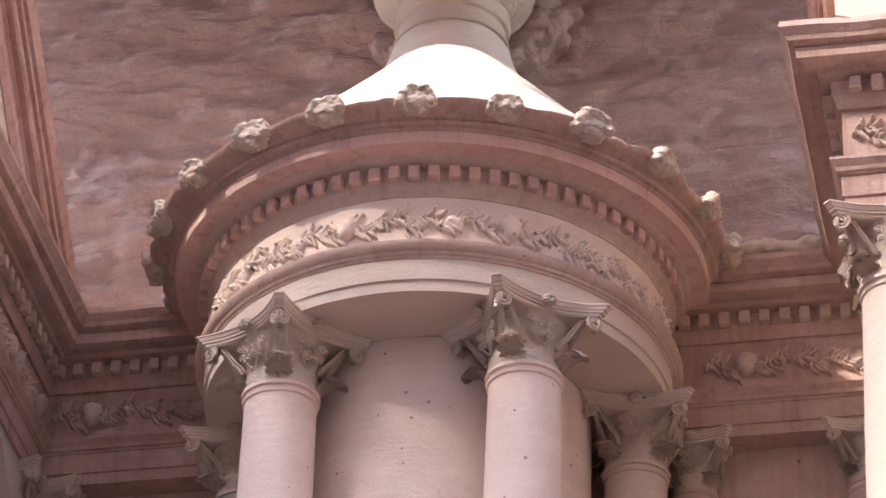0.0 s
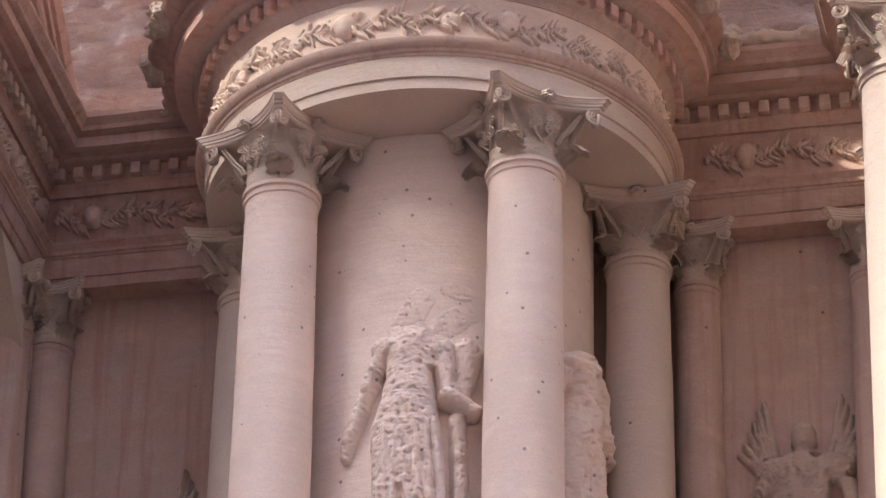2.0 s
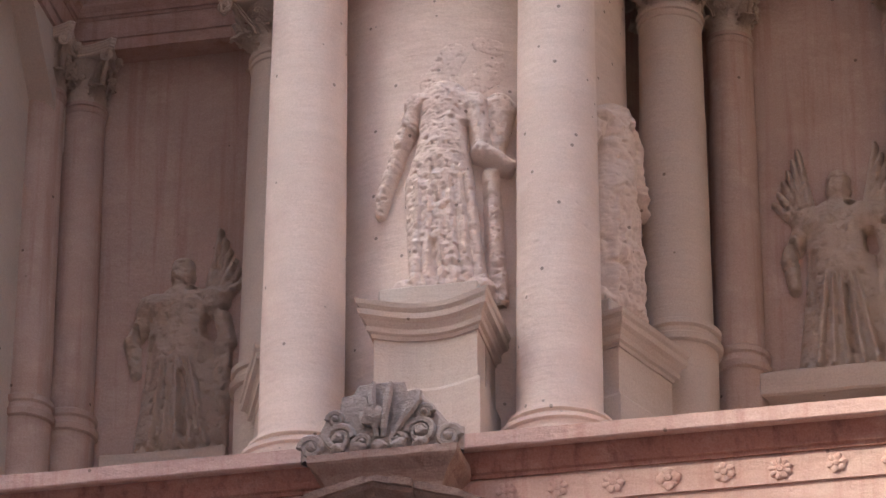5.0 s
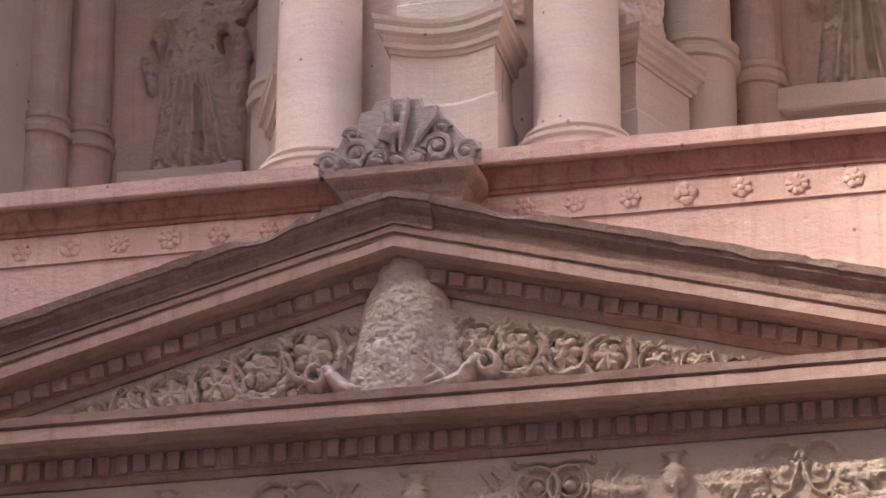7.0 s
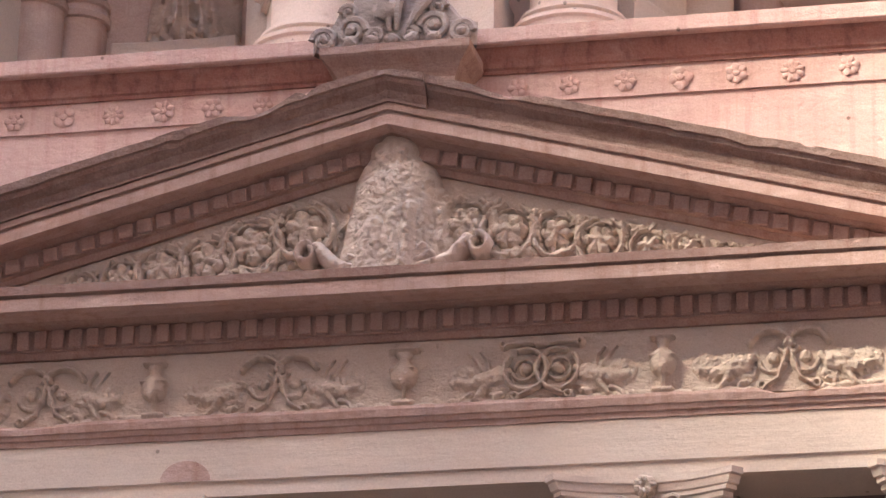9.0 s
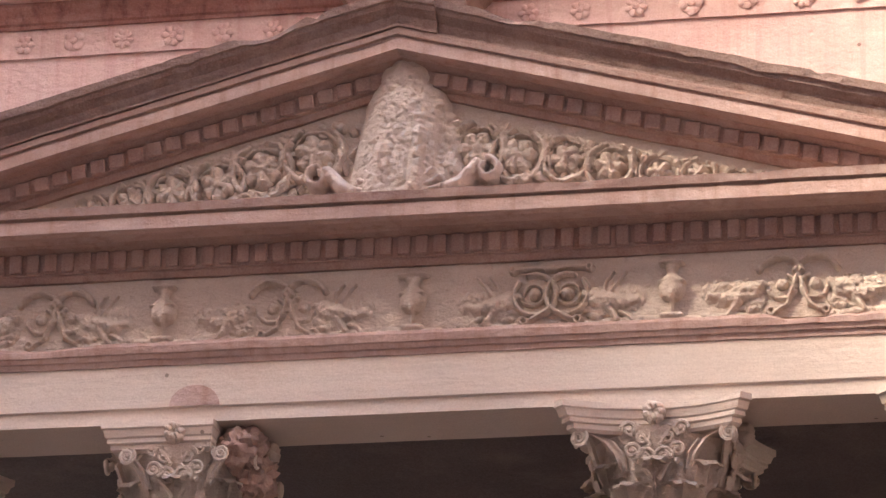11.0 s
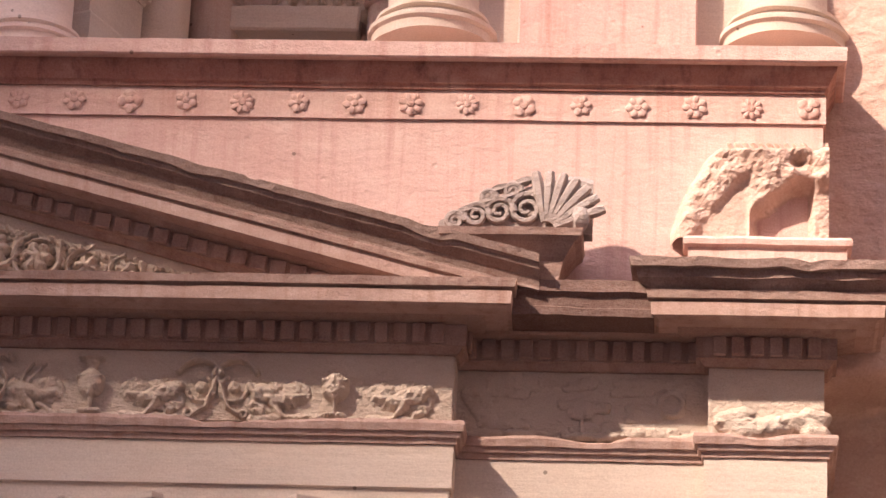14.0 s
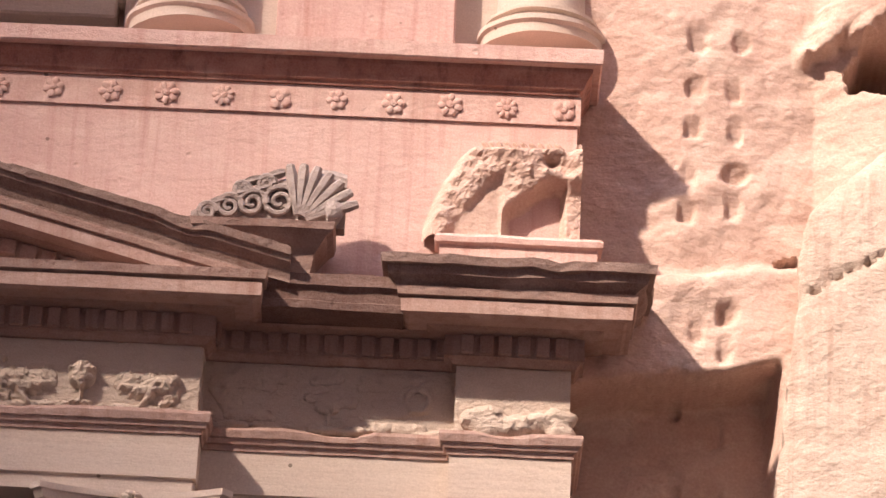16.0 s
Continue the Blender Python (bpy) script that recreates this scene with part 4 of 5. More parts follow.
def pedestal(front, x0, x1, low, hollow):
    """A pedestal whose front is hollowed in plan; low is the drop of its mouldings."""
    ped_ = thing("pedestal", "moulded sandstone pedestal with a hollowed front under a stone figure", "pedestal", "tholos pedestals")
    bow = [(x0 + (x1 - x0) * i / 8, front + hollow * (1 - (i / 4 - 1) ** 2)) for i in range(9)]
    U = [(x0, 3.0)] + bow + [(x1, 3.0)]
    lift = lambda prof: [(o, z - low) for o, z in prof]
    part("base", sweep(U, lift([(-0.4, 22.0), (0.06, 22.0), (0.06, 23.40), (0.03, 23.45), (-0.4, 23.45)]), step=0.12, rough=0.012), PALE, ped_)
    part("die", sweep(U, lift([(-0.4, 23.453), (0.0, 23.453), (0.0, 24.09), (-0.4, 24.09)]), step=0.12, rough=0.006), PALE, ped_)
    part("cornice", sweep(U, lift([(-0.4, 24.093), (0.02, 24.093), (0.03, 24.14), (0.07, 24.16), (0.08, 24.22), (0.06, 24.23), (0.10, 24.30), (0.15, 24.34), (0.16, 24.41), (0.13, 24.42), (0.17, 24.47), (0.18, 24.53), (-0.4, 24.54)]), step=0.1, rough=0.008), PALE, ped_)
    part("plinth", box(x0 + 0.02, x1 - 0.02, front + 0.12, 3.0, 24.543 - low, 24.83 - low, 0.02, 0.015, 2), PALE, ped_)
    return ped_


pedestal(1.5, -0.52, 0.76, 0.31, 0.2)
p0 = pedestal(1.85, -0.66, 0.60, 0.0, 0.0)
p0.matrix_basis = AROUND
copy_thing(p0, Matrix.Translation((TX, TY, 0)) @ Matrix.Rotation(radians(-68), 4, "Z") @ Matrix.Translation((-TX, -TY, 0)))
tagged(part("statue_shelf", box(3.6, 5.3, 5.5, 5.9, 24.5, 24.86, 0.03, 0.02, 3), PALE), "rough stone ledge under a relief figure", "ledge", kind="structure")
tagged(part("statue_shelf", box(-5.25, -3.5, 5.5, 5.9, 24.1, 24.52, 0.03, 0.02, 3), PALE), "rough stone ledge under a worn relief figure", "ledge", kind="structure")


# ---- leafy scrollwork ----
def lens(bm, c, way, length, width, thick, up=(0, 0, 1)):
    """A pointed leaf, raised along its middle."""
    way = Vector(way).normalized()
    nrm = Vector((0, -1, 0))
    side = way.cross(nrm).normalized()
    c = Vector(c)
    rows = []
    for i in range(6):
        f = i / 5
        w = width * math.sin(math.pi * (0.08 + 0.87 * f)) ** 0.8
        p = c + way * length * (f - 0.5)
        h = thick * (0.5 + math.sin(math.pi * f))
        rows.append([bm.verts.new(p - side * w), bm.verts.new(p - side * w * 0.5 + nrm * h * 0.8), bm.verts.new(p + nrm * h * 0.7), bm.verts.new(p + side * w * 0.5 + nrm * h * 0.8), bm.verts.new(p + side * w)])
    grid_faces(bm, rows)


def garland(length, height, seed, mask=False):
    """Strokes for a swag of twigs with paired leaves, fruit and a boss."""
    rng = random.Random(seed)
    st = []
    for k in range(5):
        x, z = -length / 2 + length * (k + 0.1) / 5, height * (0.36 if k % 2 else 0.62)
        way = rng.uniform(-0.3, 0.3)
        for i in range(4):
            xx, zz = x + length / 18 * i, z + way * length / 18 * i
            st.append((xx, zz, xx + length / 18, zz + way * length / 18, 0.016, 0.016, 0.05))
            for s in (-1, 1):
                a = way + s * rng.uniform(0.5, 1.1)
                q = rng.uniform(0.15, 0.24)
                c, d, e = math.cos(a) * q, math.sin(a) * q, rng.uniform(0.05, 0.085)
                st += [(xx, zz, xx + c * 0.5, zz + d * 0.5, 0.01, 0.034, e), (xx + c * 0.5, zz + d * 0.5, xx + c, zz + d, 0.034, 0.006, e)]
            if rng.random() < 0.35:
                q = rng.uniform(0.03, 0.045)
                u, w = xx + rng.uniform(-0.04, 0.04), zz + rng.uniform(-0.12, 0.12)
                st.append((u, w, u + 0.01, w, q, q, 0.11))
    if mask:
        st += [(0.0, height * 0.45, 0.0, height * 0.62, 0.13, 0.16, 0.15)]
    else:
        st.append((length * 0.3, height * 0.5, length * 0.31, height * 0.5, 0.13, 0.13, 0.09))
    return st


SWAG = (-0.58, 0.58, -0.02, 0.66)
g = [carve("garland", garland(1.08, 0.6, k, k == 1), SWAG, 0.009, DRUM, thol, "leafy carved garland", rough=0.005, grain=14.0, radius=3.122) for k in range(3)]
for i in range(18):
    m = Matrix.Translation((TX, TY, 31.58)) @ Matrix.Rotation(2 * math.pi * (i + 0.4) / 18, 4, "Z")
    if i < 3:
        g[i].matrix_basis = m
    else:
        share("garland", g[(i * 2 + i // 5) % 3].data, m, thol)
fl = [carve("garland", garland(1.12, 0.6, 10 + k, k == 0), (-0.62, 0.62, -0.02, 0.66), 0.010, DIM, back, "leafy carved garland with a worn mask", rough=0.006, grain=12.0) for k in range(2)]
places = [(x, 5.495, 0) for x in (-5.2, -4.0, 4.1, 5.3)] + [(-5.895, y, 90) for y in (1.2, 2.4, 3.6, 4.7)] + [(x, 0.345, 0) for x in (6.7, 8.0, 9.3)]
for i, (x, y, r) in enumerate(places):
    m = Matrix.Translation((x, y, 31.6)) @ Matrix.Rotation(radians(r), 4, "Z")
    if i < 2:
        fl[i].matrix_basis = m
    else:
        share("garland", fl[i % 2].data, m, back)

# worn antefixes on the tholos rim
def antefix(seed):
    """A worn tile end: a ridge running back up the roof behind a ragged lumpy face."""
    bm = bmesh.new()
    rng = random.Random(40 + seed)
    limb(bm, (0, 0.0, 0.12), (0.02, 0.55, 0.2), 0.17, 0.12, 10)
    blob((0, -0.08, 0.10), (0.22, 0.16, 0.2), 0.25, 3, 2.0 + seed, bm)
    for k in range(11):
        a = math.pi * (k + 0.3 * rng.random()) / 10
        blob((0.2 * math.cos(a), -0.18 + 0.05 * rng.random(), 0.06 + 0.26 * math.sin(a) * rng.uniform(0.75, 1.1)), (0.075, 0.09, 0.075), 0.4, 2, 4.0, bm)
    for k in range(5):
        blob((rng.uniform(-0.12, 0.12), -0.2, rng.uniform(0.02, 0.24)), (0.06, 0.05, 0.06), 0.4, 2, 5.0, bm)
    return bm


an = [fuse(part("antefix", antefix(k), CARVED, thol, "broken lump of a stone antefix"), 0.018, 0.07) for k in range(4)]
for i in range(21):
    k = 1.0 + 0.13 * math.sin(i * 4.1)
    m = Matrix.Translation((TX, TY, 33.12)) @ Matrix.Rotation(radians(6 + 17.143 * i), 4, "Z") @ Matrix.Translation((0, -3.9, 0)) @ Matrix.Rotation(0.25 * math.sin(i * 5), 4, "Z") @ Matrix.Diagonal((1.05 * k, 1.0, 0.82 * k, 1))
    if i < 4:
        an[i].matrix_basis = m
    else:
        share("antefix", an[(i * 3 + i // 4) % 4].data, m, thol)

# ---- reliefs of the lower frieze ----
def vase_strokes(lip):
    """A footed vase; the lip gives the half-width of its mouth."""
    return [(-0.28, 0.02, 0.3, 0.0, 0.06, 0.05, 0.05), (-0.09, 0.05, 0.09, 0.05, 0.045, 0.045, 0.09), (0, 0.06, 0, 0.24, 0.024, 0.024, 0.09), (0, 0.22, 0, 0.37, 0.03, 0.15, 0.15), (0, 0.36, 0, 0.40, 0.15, 0.14, 0.15), (-0.13, 0.43, 0.13, 0.43, 0.03, 0.03, 0.13),
            (0, 0.44, 0, 0.56, 0.075, 0.055, 0.09), (0, 0.55, 0, 0.64, 0.055, lip * 0.8, 0.09), (-lip, 0.66, lip, 0.66, 0.03, 0.03, 0.12)]


def vine_strokes(worn):
    """Two linked scrolls with a flower in each and small curled feet; the worn kind keeps only its two top arcs and scraps below."""
    d = 0.05 if worn else 0.10
    st = []
    for s, x in ((-1, -0.18), (1, 0.18)):
        if worn:
            st += hoop(s * 0.2, 0.42, 0.25, 0.036, 0.10, 90 + s * 70, 90 - s * 65)
            st += hoop(x, 0.34, 0.15, 0.03, d, 90 - s * 100, 90 - s * 330)
            st += line([(0.0, 0.5), (s * 0.06, 0.3), (x * 0.7, 0.12), (x * 1.3, 0.05)], 0.028, 0.024, 0.07)
        else:
            st += hoop(x, 0.36, 0.24, 0.03, d, 90 - s * 50, 90 - s * 380)
            st += hoop(x - s * -0.02, 0.37, 0.14, 0.02, d * 0.65, 200, 540, 0.25)
            st += line([(x - s * 0.25, 0.64), (x, 0.67), (x + s * 0.22, 0.66)], 0.028, 0.026, d) + hoop(x + s * 0.25, 0.66, 0.032, 0.022, d)
        st += [(x, 0.36, x + 0.01, 0.36, 0.07, 0.065, d * 1.4)]
        st += hoop(x + s * 0.12, 0.05, 0.04, 0.022, d) + line([(x - s * 0.06, 0.12), (x + s * 0.08, 0.05)], 0.028, 0.024, d)
    return st


def griffin_strokes(worn):
    """An effaced winged beast: a raised lump of body and breast on a flat scar, with a bent leg and traces of a wing."""
    st = [(-0.18, 0.30, 0.2, 0.25, 0.17, 0.2, 0.035), (-0.3, 0.02, 0.3, 0.0, 0.06, 0.05, 0.05), (-0.05, 0.22, 0.2, 0.30, 0.08, 0.12, 0.10), (0.2, 0.30, 0.33, 0.36, 0.11, 0.05, 0.08), (-0.05, 0.22, -0.25, 0.26, 0.07, 0.04, 0.07), (0.06, 0.18, -0.04, 0.03, 0.055, 0.03, 0.09)]
    st.append((0.2, 0.07, 0.25, 0.09, 0.05, 0.04, 0.08))
    if not worn:
        st += line([(-0.06, 0.12), (-0.16, 0.08), (-0.2, 0.02)], 0.035, 0.03, 0.07) + line([(0.05, 0.36), (-0.02, 0.48), (-0.12, 0.6)], 0.035, 0.018, 0.055) + line([(0.12, 0.38), (0.1, 0.5), (0.02, 0.6)], 0.03, 0.018, 0.05)
    return st


def relief(name, strokes, xs, label, flips=None, rough=0.02, pit=0.0, seed=0.0):
    first = carve(name, strokes, (-0.6, 0.6, -0.03, 0.78), 0.011, CARVED, entab, label, rough=rough, grain=9.0, pit=pit, seed=seed)
    for i, x in enumerate(xs):
        m = Matrix.Translation((x, -0.188, 17.0)) @ Matrix.Diagonal(((flips[i] if flips else 1), 1.15, 1.0, 1.0))
        if i == 0:
            first.matrix_basis = m
        else:
            share(name, first.data, m, entab)


relief("vase_relief", vase_strokes(0.11), (-2.64, 3.13, -5.55), "carved vase in relief", rough=0.01)
relief("vase_relief", vase_strokes(0.15), (0.23,), "carved vase in relief with a broad lip", rough=0.008)
relief("vase_relief", vase_strokes(0.1)[:6], (5.81,), "worn carved vase in relief", rough=0.035, pit=0.02)
relief("vine_relief", vine_strokes(False), (1.79,), "carved vine scrolls in relief", rough=0.008)
relief("vine_relief", vine_strokes(True), (-1.2, 4.52, -3.9), "worn carved vine scrolls in relief", rough=0.022, pit=0.015)
relief("griffin_relief", griffin_strokes(False), (-0.55, 2.5, 1.08, -3.3), "worn carved griffin in relief", flips=(-1, -1, 1, -1), rough=0.022, pit=0.012, seed=2.0)
relief("griffin_relief", griffin_strokes(True), (-1.95, 3.8, 5.2, 6.5, -4.7), "nearly effaced carved beast in relief", flips=(1, 1, -1, 1, 1), rough=0.03, pit=0.012, seed=7.0)
bm = bmesh.new()
for k in range(16):
    rr = random.Random(k)
    blob((9.95 + 1.1 * rr.random(), 0.03, 17.02 + 0.22 * rr.random() ** 2), (0.18, 0.10, 0.11), 0.5, 2, 3.5, bm)
for k in range(12):
    rr = random.Random(50 + k)
    blob((7.2 + 2.6 * rr.random(), 0.24, 17.0 + 0.05 * rr.random()), (0.2, 0.07, 0.05), 0.5, 2, 3.5, bm)
ob = part("eroded_relief", bm, CARVED, entab, "broken remains of carving")
fuse(ob, 0.03, 0.05)

# the recessed bay keeps only flattened traces of its carving, washed into level ridges
rng = random.Random(77)
traces = hoop(9.45, 17.42, 0.13, 0.04, 0.05) + [(8.45, 17.35, 8.5, 17.33, 0.14, 0.12, 0.07), (8.47, 17.2, 8.47, 17.05, 0.03, 0.03, 0.05), (7.3, 17.5, 7.45, 17.2, 0.16, 0.12, 0.05)]
for k in range(16):
    x, z = rng.uniform(7.2, 9.4), rng.uniform(17.03, 17.7)
    traces.append((x, z, x + rng.uniform(0.25, 0.6), z + rng.uniform(-0.04, 0.06), 0.06, 0.09, rng.uniform(0.02, 0.045)))
carve("eroded_relief", traces, (7.12, 9.8, 16.98, 17.77), 0.014, CARVED, entab, "flattened traces of carving in the recessed bay", at=(0, 0.252, 0), rough=0.02, grain=4.0, pit=0.02)

# ---- tympanum carving ----
TYM = [(0.9, 19.15, 0.30), (1.38, 19.05, 0.29), (1.93, 18.97, 0.25), (2.42, 18.86, 0.25), (2.98, 18.74, 0.20), (3.42, 18.70, 0.17), (3.85, 18.62, 0.12),
       (-0.98, 19.2, 0.32), (-1.58, 19.03, 0.32), (-2.08, 18.88, 0.29), (-2.62, 18.82, 0.27), (-3.1, 18.74, 0.22), (-3.57, 18.64, 0.18), (-3.98, 18.56, 0.12)]
for k, (x, z, r) in enumerate(TYM):
    s = 1 if x > 0 else -1
    u = r / 0.25
    rng = random.Random(60 + k)
    st = hoop(0, 0, r * 1.08, 0.036 * u, 0.13, 90 - s * 30, 90 - s * 350) + hoop(0.02, 0.0, r * 0.86, 0.02 * u, 0.09, 250, 520)
    for q in range(6):
        a = 1.05 * q + k
        st.append((0.18 * r * math.cos(a), 0.18 * r * math.sin(a), 0.46 * r * math.cos(a), 0.46 * r * math.sin(a), 0.05 * u, 0.075 * u, 0.12 + 0.05 * rng.random()))
    st += [(0, 0, 0.01, 0, 0.06 * u, 0.06 * u, 0.17), (s * r, r * 0.7, s * r * 1.25, -r * 0.5, 0.05 * u, 0.03 * u, 0.11), (-s * r * 0.95, r * 0.95, -s * r * 0.7, r * 1.1, 0.05 * u, 0.04 * u, 0.12), (s * 0.3 * r, -r * 0.9, -s * 0.3 * r, -r * 1.1, 0.06 * u, 0.05 * u, 0.12), (s * r * 0.8, -r * 0.9, s * r * 1.1, -r * 1.1, 0.07 * u, 0.05 * u, 0.10)]
    carve("scroll", st, (-1.5 * r, 1.5 * r, -1.35 * r, 1.3 * r), 0.011, CARVED, ped, "carved scroll with a flower", at=(x, -0.15, z), rough=0.042, grain=7.0, pit=0.028, seed=float(k))
bm = bmesh.new()
rr = random.Random(21)
for k in range(230):
    x = rr.uniform(-4.3, 4.4)
    hi = rise((x, 0)) - 1.12
    z = rr.uniform(18.46, max(18.5, hi))
    if rr.random() < 0.6:
        a = rr.uniform(0, 6.28)
        lens(bm, (x, -0.15, z), (math.cos(a), 0, math.sin(a)), 0.24, 0.05, 0.06)
    else:
        blob((x, -0.15, z), (0.07, 0.07, 0.07), 0.4, 1, 3.0, bm)
tagged(part("foliage", bm, CARVED, ped, "small worn leaves between the scrolls", smooth=True), kind="stuff")
bust = [(0.08, 19.98, 0.08, 19.6, 0.34, 0.49, 0.34), (0.1, 19.6, 0.05, 18.6, 0.51, 0.64, 0.38), (0.55, 19.5, 0.6, 18.9, 0.14, 0.18, 0.18), (-0.1, 19.1, -0.2, 18.6, 0.2, 0.25, 0.44), (0.3, 19.3, 0.25, 18.6, 0.12, 0.16, 0.45), (0.5, 19.6, 0.52, 19.0, 0.05, 0.05, -0.05)]
tagged(carve("bust", bust, (-0.8, 1.0, 18.44, 20.4), 0.013, CARVED, at=(0, -0.14, 0), rough=0.03, grain=8.0, pit=0.018, seed=4.0), "effaced rough stone bust in the middle of the pediment", "bust")
fan = []
for k in range(11):
    a = radians(12 + 15.6 * k)
    fan.append((0.08, 18.52, 0.08 + 0.52 * math.cos(a), 18.56 + 0.42 * math.sin(a), 0.03, 0.06, 0.34))
for s in (-1, 1):
    fan += line([(0.08 + s * 0.45, 18.6), (0.08 + s * 0.68, 18.72), (0.08 + s * 0.86, 18.92)], 0.10, 0.09, 0.30) + hoop(0.08 + s * 0.98, 18.86, 0.13, 0.05, 0.28, 90, 90 - s * 330, 0.5)
    fan += line([(0.08 + s * 0.5, 18.52), (0.08 + s * 0.9, 18.58), (0.08 + s * 1.3, 18.56)], 0.10, 0.05, 0.22)
carve("shell_base", fan, (-1.4, 1.55, 18.44, 19.1), 0.012, FRESH, ped, "pale carved shell with curling leaves", at=(0, -0.16, 0), rough=0.02, grain=9.0, pit=0.02)

# ---- acroteria ----
ac = thing("acroterion", "grey weathered carved acroterion over the pediment's peak", "acroterion")
GREY = stone("grey_weathered_stone", (0.40, 0.31, 0.275), (0.33, 0.25, 0.22), (0.44, 0.35, 0.31), grain=14, bump=0.6)
part("base", sweep([(-0.5, 0.0), (-0.5, -0.62), (0.80, -0.62), (0.80, 0.0)], [(-0.4, 20.55), (0.0, 20.55), (0.02, 20.8), (0.10, 20.95), (0.20, 21.05), (0.22, 21.08), (0.22, 21.17), (-0.4, 21.2)], step=0.15, rough=0.012), UMBER, ac)
bm = bmesh.new()
rows = []
OUT = [(-0.95, 0.0), (-0.95, 0.28), (-0.74, 0.34), (-0.66, 0.52), (-0.50, 0.56), (-0.46, 0.80), (-0.34, 0.82), (-0.28, 0.93), (0.0, 0.95), (0.26, 0.93), (0.30, 0.80), (0.42, 0.84), (0.52, 0.66), (0.66, 0.52), (0.78, 0.34), (0.95, 0.28), (0.95, 0.0)]
for x, z in OUT:
    rows.append([bm.verts.new(wear((0.1 + x * q, -0.68 + yy, 21.17 + z * q), 0.02, 5.0)) for q, yy in ((0.02, 0.0), (0.55, -0.02), (0.95, 0.0), (1.0, 0.07), (0.95, 0.2), (0.02, 0.2))])
grid_faces(bm, rows)
part("plaque", bm, GREY, ac)
for s in (-1, 1):
    for dx, z, r, turns, w, flip in ((0.80, 21.31, 0.14, 1.9, 0.05, 1), (0.48, 21.40, 0.17, 1.9, 0.05, -1), (0.52, 21.64, 0.10, 1.6, 0.04, 1), (0.2, 21.32, 0.10, 1.5, 0.04, 1)):
        part("scroll", spiral((0.1 + s * dx, -0.72, z), r, turns, w, (s * flip, 0, 0), (0, 0, 1)), GREY, ac, smooth=True)
        part("boss", blob((0.1 + s * dx, -0.73, z), (r * 0.4, 0.07, r * 0.4), 0.3, 2, 4.0), GREY, ac, smooth=True)
for k, (x0, x1, z1) in enumerate(((0.06, 0.0, 0.9), (0.14, 0.2, 0.88), (0.26, 0.54, 0.74))):
    part("rib", tube([(x0, -0.72, 21.38), (x0 * 0.6 + x1 * 0.4, -0.78, 21.17 + z1 * 0.5), (x1, -0.76, 21.17 + z1 * 0.8), (x1 + 0.02, -0.72, 21.17 + z1)], [0.03, 0.05, 0.055, 0.03], 6), GREY, ac, smooth=True)
for k in range(5):
    part("bead", blob((0.1 + (k - 2) * 0.24, -0.75, 21.25), (0.09, 0.07, 0.08), 0.3, 2, 4.0 + k), GREY, ac, smooth=True)
part("broken_flower", blob((0.02, -0.75, 21.62), (0.16, 0.09, 0.13), 0.5, 2, 4.0), GREY, ac, smooth=True)

for s in (1, -1):
    pa = thing("acroterion", "half palmette of grey carved stone over the pediment's end", "acroterion", "end acroteria")
    part("base", sweep([(7.15, -0.05), (7.15, -0.55), (8.2, -0.55), (8.2, -0.05)], [(-0.3, 18.5), (0.0, 18.5), (0.05, 18.75), (0.18, 18.92), (0.25, 18.97), (0.27, 19.05), (-0.3, 19.07)], step=0.15, rough=0.012), UMBER, pa)
    bm = bmesh.new()
    rows = []
    for i in range(13):
        f = i / 12
        x = 6.88 + 1.68 * f
        h = 0.14 + 0.66 * f ** 0.75 if f < 0.85 else 0.74 - 0.5 * (f - 0.85)
        rows.append([bm.verts.new((x, -0.62 + yy, 19.06 + q * h)) for q, yy in ((0.0, 0.0), (0.9, 0.0), (1.0, 0.05), (0.9, 0.2), (0.0, 0.2))])
    grid_faces(bm, rows, wrap_v=True)
    bm.faces.new(rows[0])
    bm.faces.new(rows[-1])
    part("plaque", bm, GREY, pa)
    for x, z, r in ((7.06, 19.18, 0.11), (7.29, 19.25, 0.15), (7.54, 19.30, 0.17), (7.84, 19.33, 0.21), (7.42, 19.46, 0.09), (7.68, 19.54, 0.10)):
        part("scroll", spiral((x, -0.66, z), r, 1.9, 0.04, (1, 0, 0), (0, 0, 1)), GREY, pa, smooth=True)
        bm = bmesh.new()
        lens(bm, (x + 0.12, -0.63, z + r + 0.03), (1, 0, 0.35), 0.28, 0.06, 0.06)
        part("leaf", bm, GREY, pa, smooth=True)
    for k in range(7):
        a = radians(100 - 13 * k)
        c = Vector((8.05, -0.66, 19.08))
        part("rib", tube([c + Vector((math.cos(a) * q, -0.04 * math.sin(q * 4), math.sin(a) * q)) for q in (0.1, 0.36, 0.58, 0.69)], [0.03, 0.055, 0.065, 0.05], 6), GREY, pa, smooth=True)
    part("broken_end", blob((8.42, -0.66, 19.22), (0.14, 0.12, 0.17), 0.5, 2, 4.0), GREY, pa, smooth=True)
    if s < 0:
        pa.matrix_basis = Matrix.Translation((0.25, 0, 0)) @ Matrix.Diagonal((-1, 1, 1, 1))

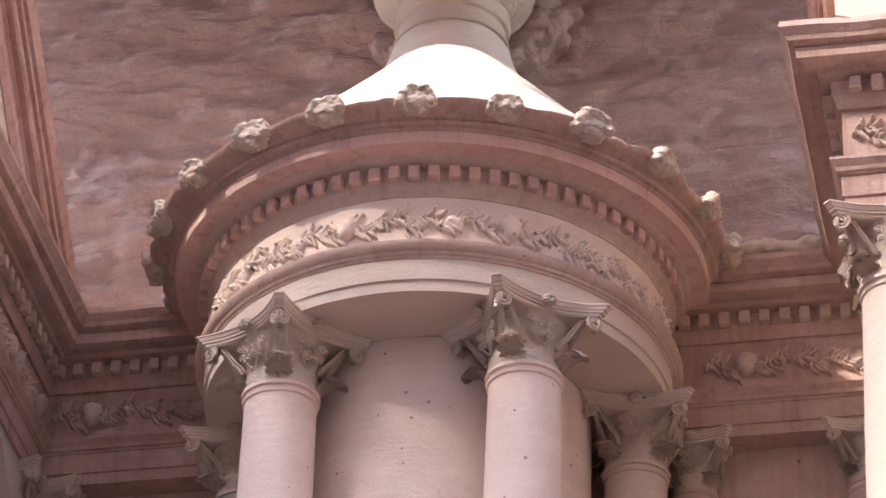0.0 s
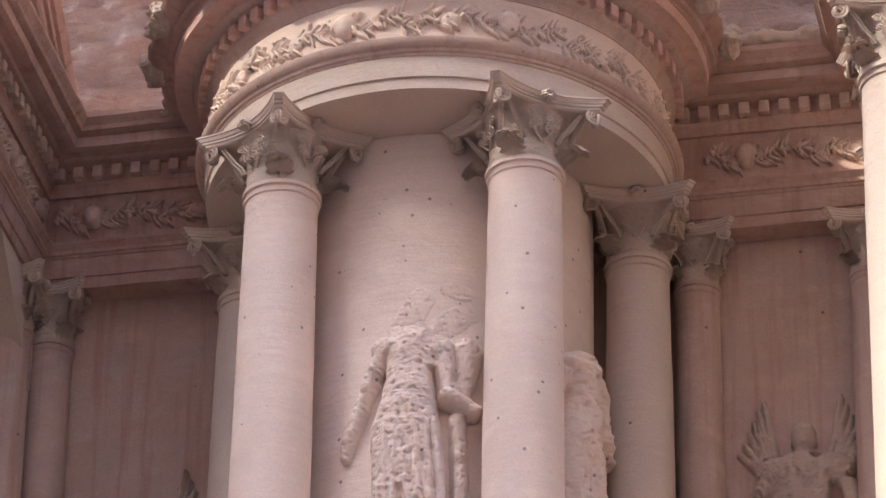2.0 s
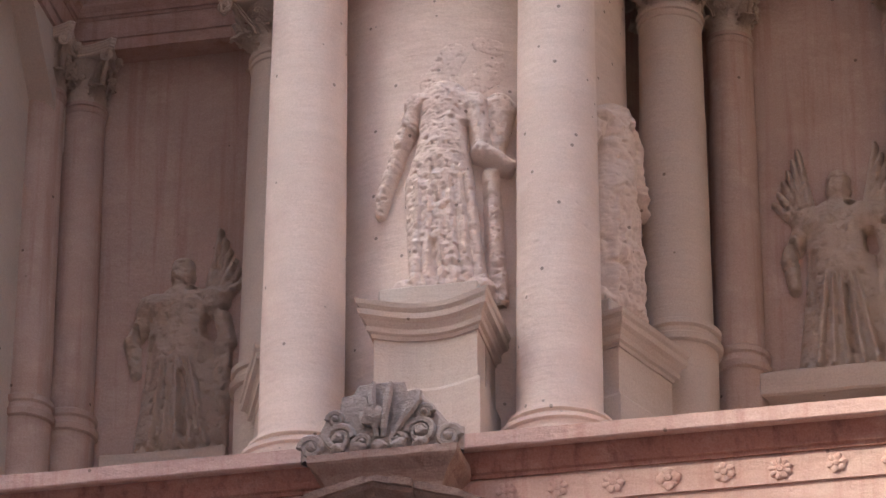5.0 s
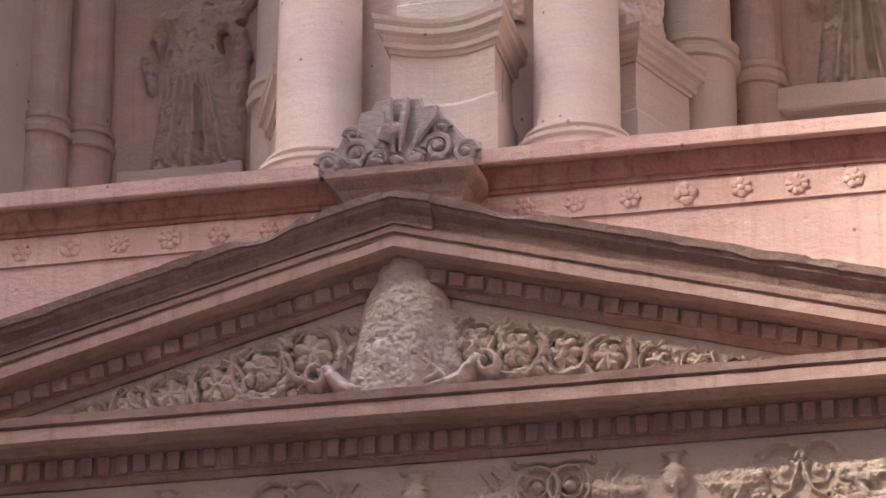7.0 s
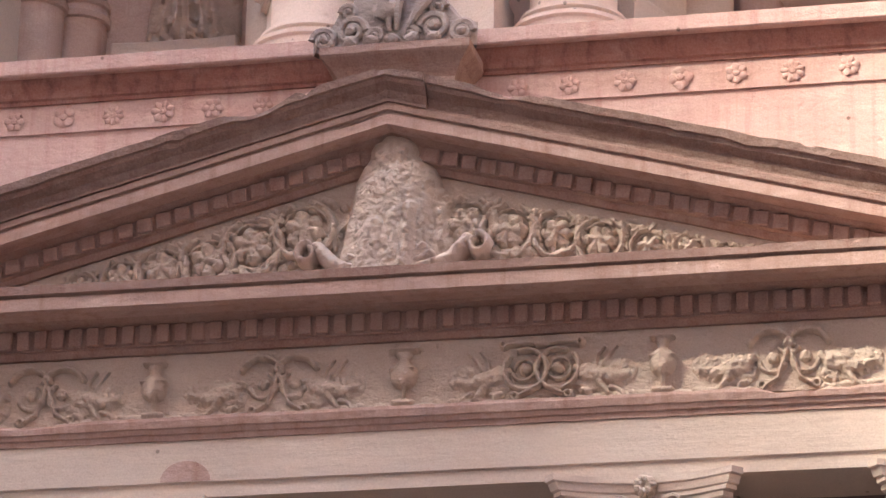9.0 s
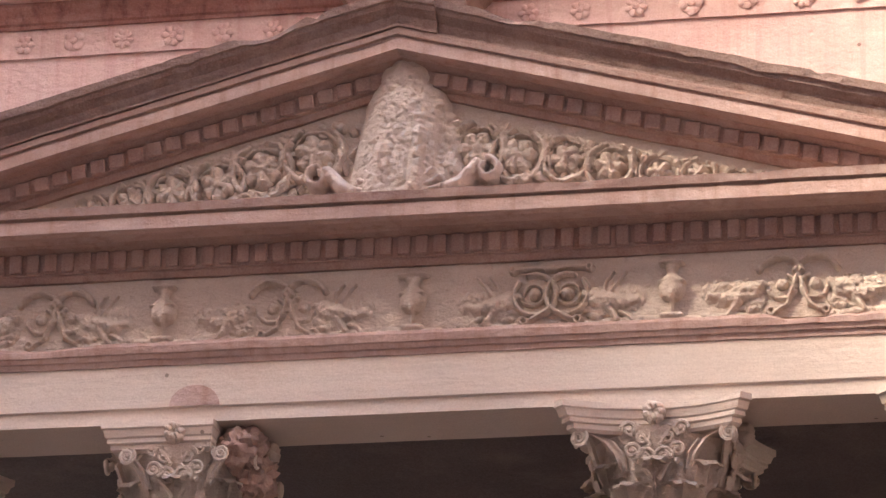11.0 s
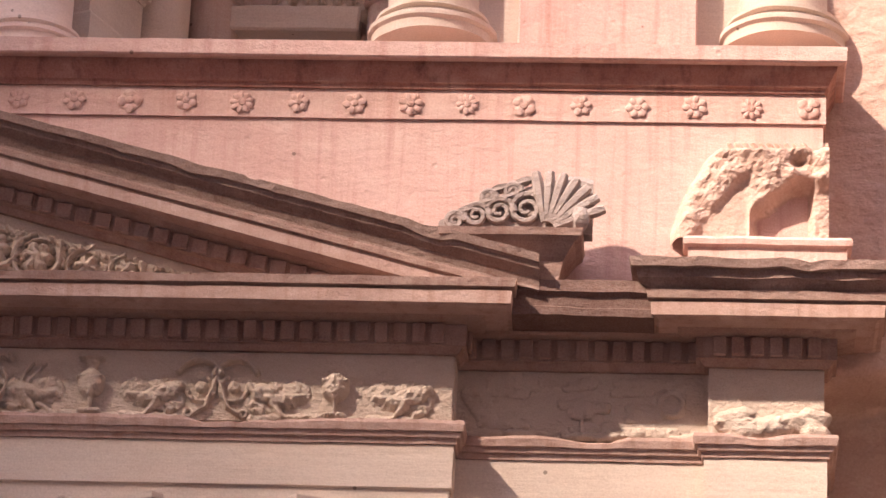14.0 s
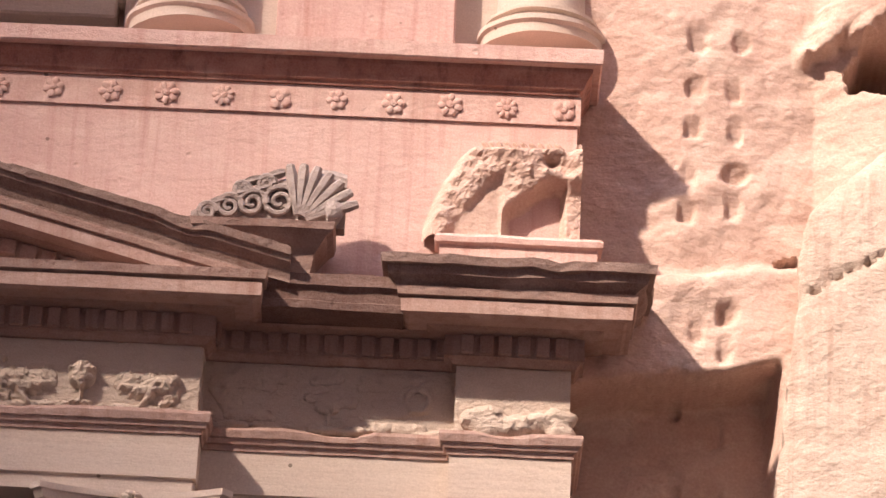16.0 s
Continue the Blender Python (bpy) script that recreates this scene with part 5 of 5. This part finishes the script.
# broken beast at the attic's corner
cb = thing("corner_plinth", "moulded stone plinth on the corner cornice", "plinth")
part("slab", sweep([(9.6, 0.0), (9.6, -0.28), (11.34, -0.28), (11.34, 0.0)], [(-0.25, 18.83), (0.0, 18.83), (0.0, 19.08), (0.05, 19.1), (0.06, 19.16), (0.03, 19.2), (-0.25, 19.21)], step=0.12, rough=0.01), ROSE, cb)
def beast(u, v):
    """Depth of the broken beast in front of the attic; u runs 0 to 1 across it, v 0 to 1 up."""
    st = lambda q, w: 1 / (1 + math.exp(-max(-40, min(40, q / w))))
    n = fbm(u * 4, 1.0, v * 3)
    n2 = fbm(u * 11, 5.0, v * 8)
    left = 0.02 + 0.36 * max(0.0, v - 0.04) ** 1.5 + 0.02 * n
    inside = st(u - left, 0.012) * st(0.86 - 0.03 * n - v, 0.012)
    band = 0.25 + 0.16 * st(v - 0.55, 0.15) * st(u - 0.35, 0.2) + 0.08 * n + 0.03 * n2
    # the arm of the arch thins towards its foot, and leaves a dressed panel under it
    under = st(u - left - 0.13 - 0.30 * max(0.0, v - 0.02) + 0.02 * n, 0.012) * st(0.62 - v - 0.45 * abs(u - 0.42) + 0.03 * n2, 0.03) * st(0.505 - u, 0.01)
    hollow = st(u - 0.505 - 0.02 * n, 0.01) * st(0.905 - u, 0.008) * st(0.16 + 0.38 * min(1.0, (u - 0.5) / 0.36) ** 0.5 - v + 0.06 * n + 0.02 * n2 if u > 0.5 else -1, 0.02)
    pier = st(u - 0.9, 0.008) * st(0.52 - v, 0.03)
    d = band * (1 - under) + (0.21 + 0.006 * n2) * under
    d = d * (1 - hollow) + 0.012 * hollow
    d = d * (1 - pier) + (0.17 + 0.02 * n2) * pier
    chip = math.exp(-(((u - 0.92) / 0.035) ** 2 + ((v - 0.86) / 0.05) ** 2)) + math.exp(-(((u - 0.8) / 0.05) ** 2 + ((v - 0.72) / 0.05) ** 2))
    d -= 0.12 * chip
    tooled = st(v - 0.83, 0.01) * st(0.985 - v, 0.006) * st(u - 0.35, 0.006) * st(0.88 - u, 0.006)
    return max(d * inside, (0.035 + 0.02 * math.sin(u * 120 + v * 60 + 2 * n)) * tooled) - 0.02


bm = bmesh.new()
rows = [[bm.verts.new((9.40 + 1.74 * i / 150, -beast(i / 150, j / 100), 19.2 + 1.29 * j / 100)) for j in range(101)] for i in range(151)]
grid_faces(bm, rows)
tagged(part("broken_sculpture", bm, SUNROCK), "broken hollowed lump of a stone beast against the attic", "sculpture")

# remains of a perched carving beside the urn, and the broken top of the back cornice
bm = bmesh.new()
rr = random.Random(8)
for x0, z0, x1, z1, q0, q1 in ((0.5, 38.1, 1.1, 38.5, 0.42, 0.38), (0.95, 38.45, 1.5, 38.85, 0.3, 0.16), (1.0, 38.9, 1.05, 39.5, 0.34, 0.3), (1.05, 38.3, 1.32, 38.28, 0.22, 0.16), (-0.9, 38.1, -1.4, 38.5, 0.3, 0.22)):
    limb(bm, (x0, 6.18, z0), (x1, 6.14, z1), q0, q1, 8, 1.0, 0.4)
tagged(fuse(part("broken_sculpture", bm, ROCK), 0.045, 0.14), "broken remains of a carving on the rock wall", "sculpture")
bm = bmesh.new()
for k in range(22):
    blob((3.6 + 1.9 * k / 21, 5.05 + 0.1 * rr.random(), 33.43 + 0.05 * rr.random()), (0.22, 0.3, 0.08 + 0.08 * rr.random()), 0.5, 2, 3.0, bm)
tagged(fuse(part("broken_edge", bm, PALE), 0.04, 0.08), "pale broken stone along the cornice top", "rubble", kind="structure")
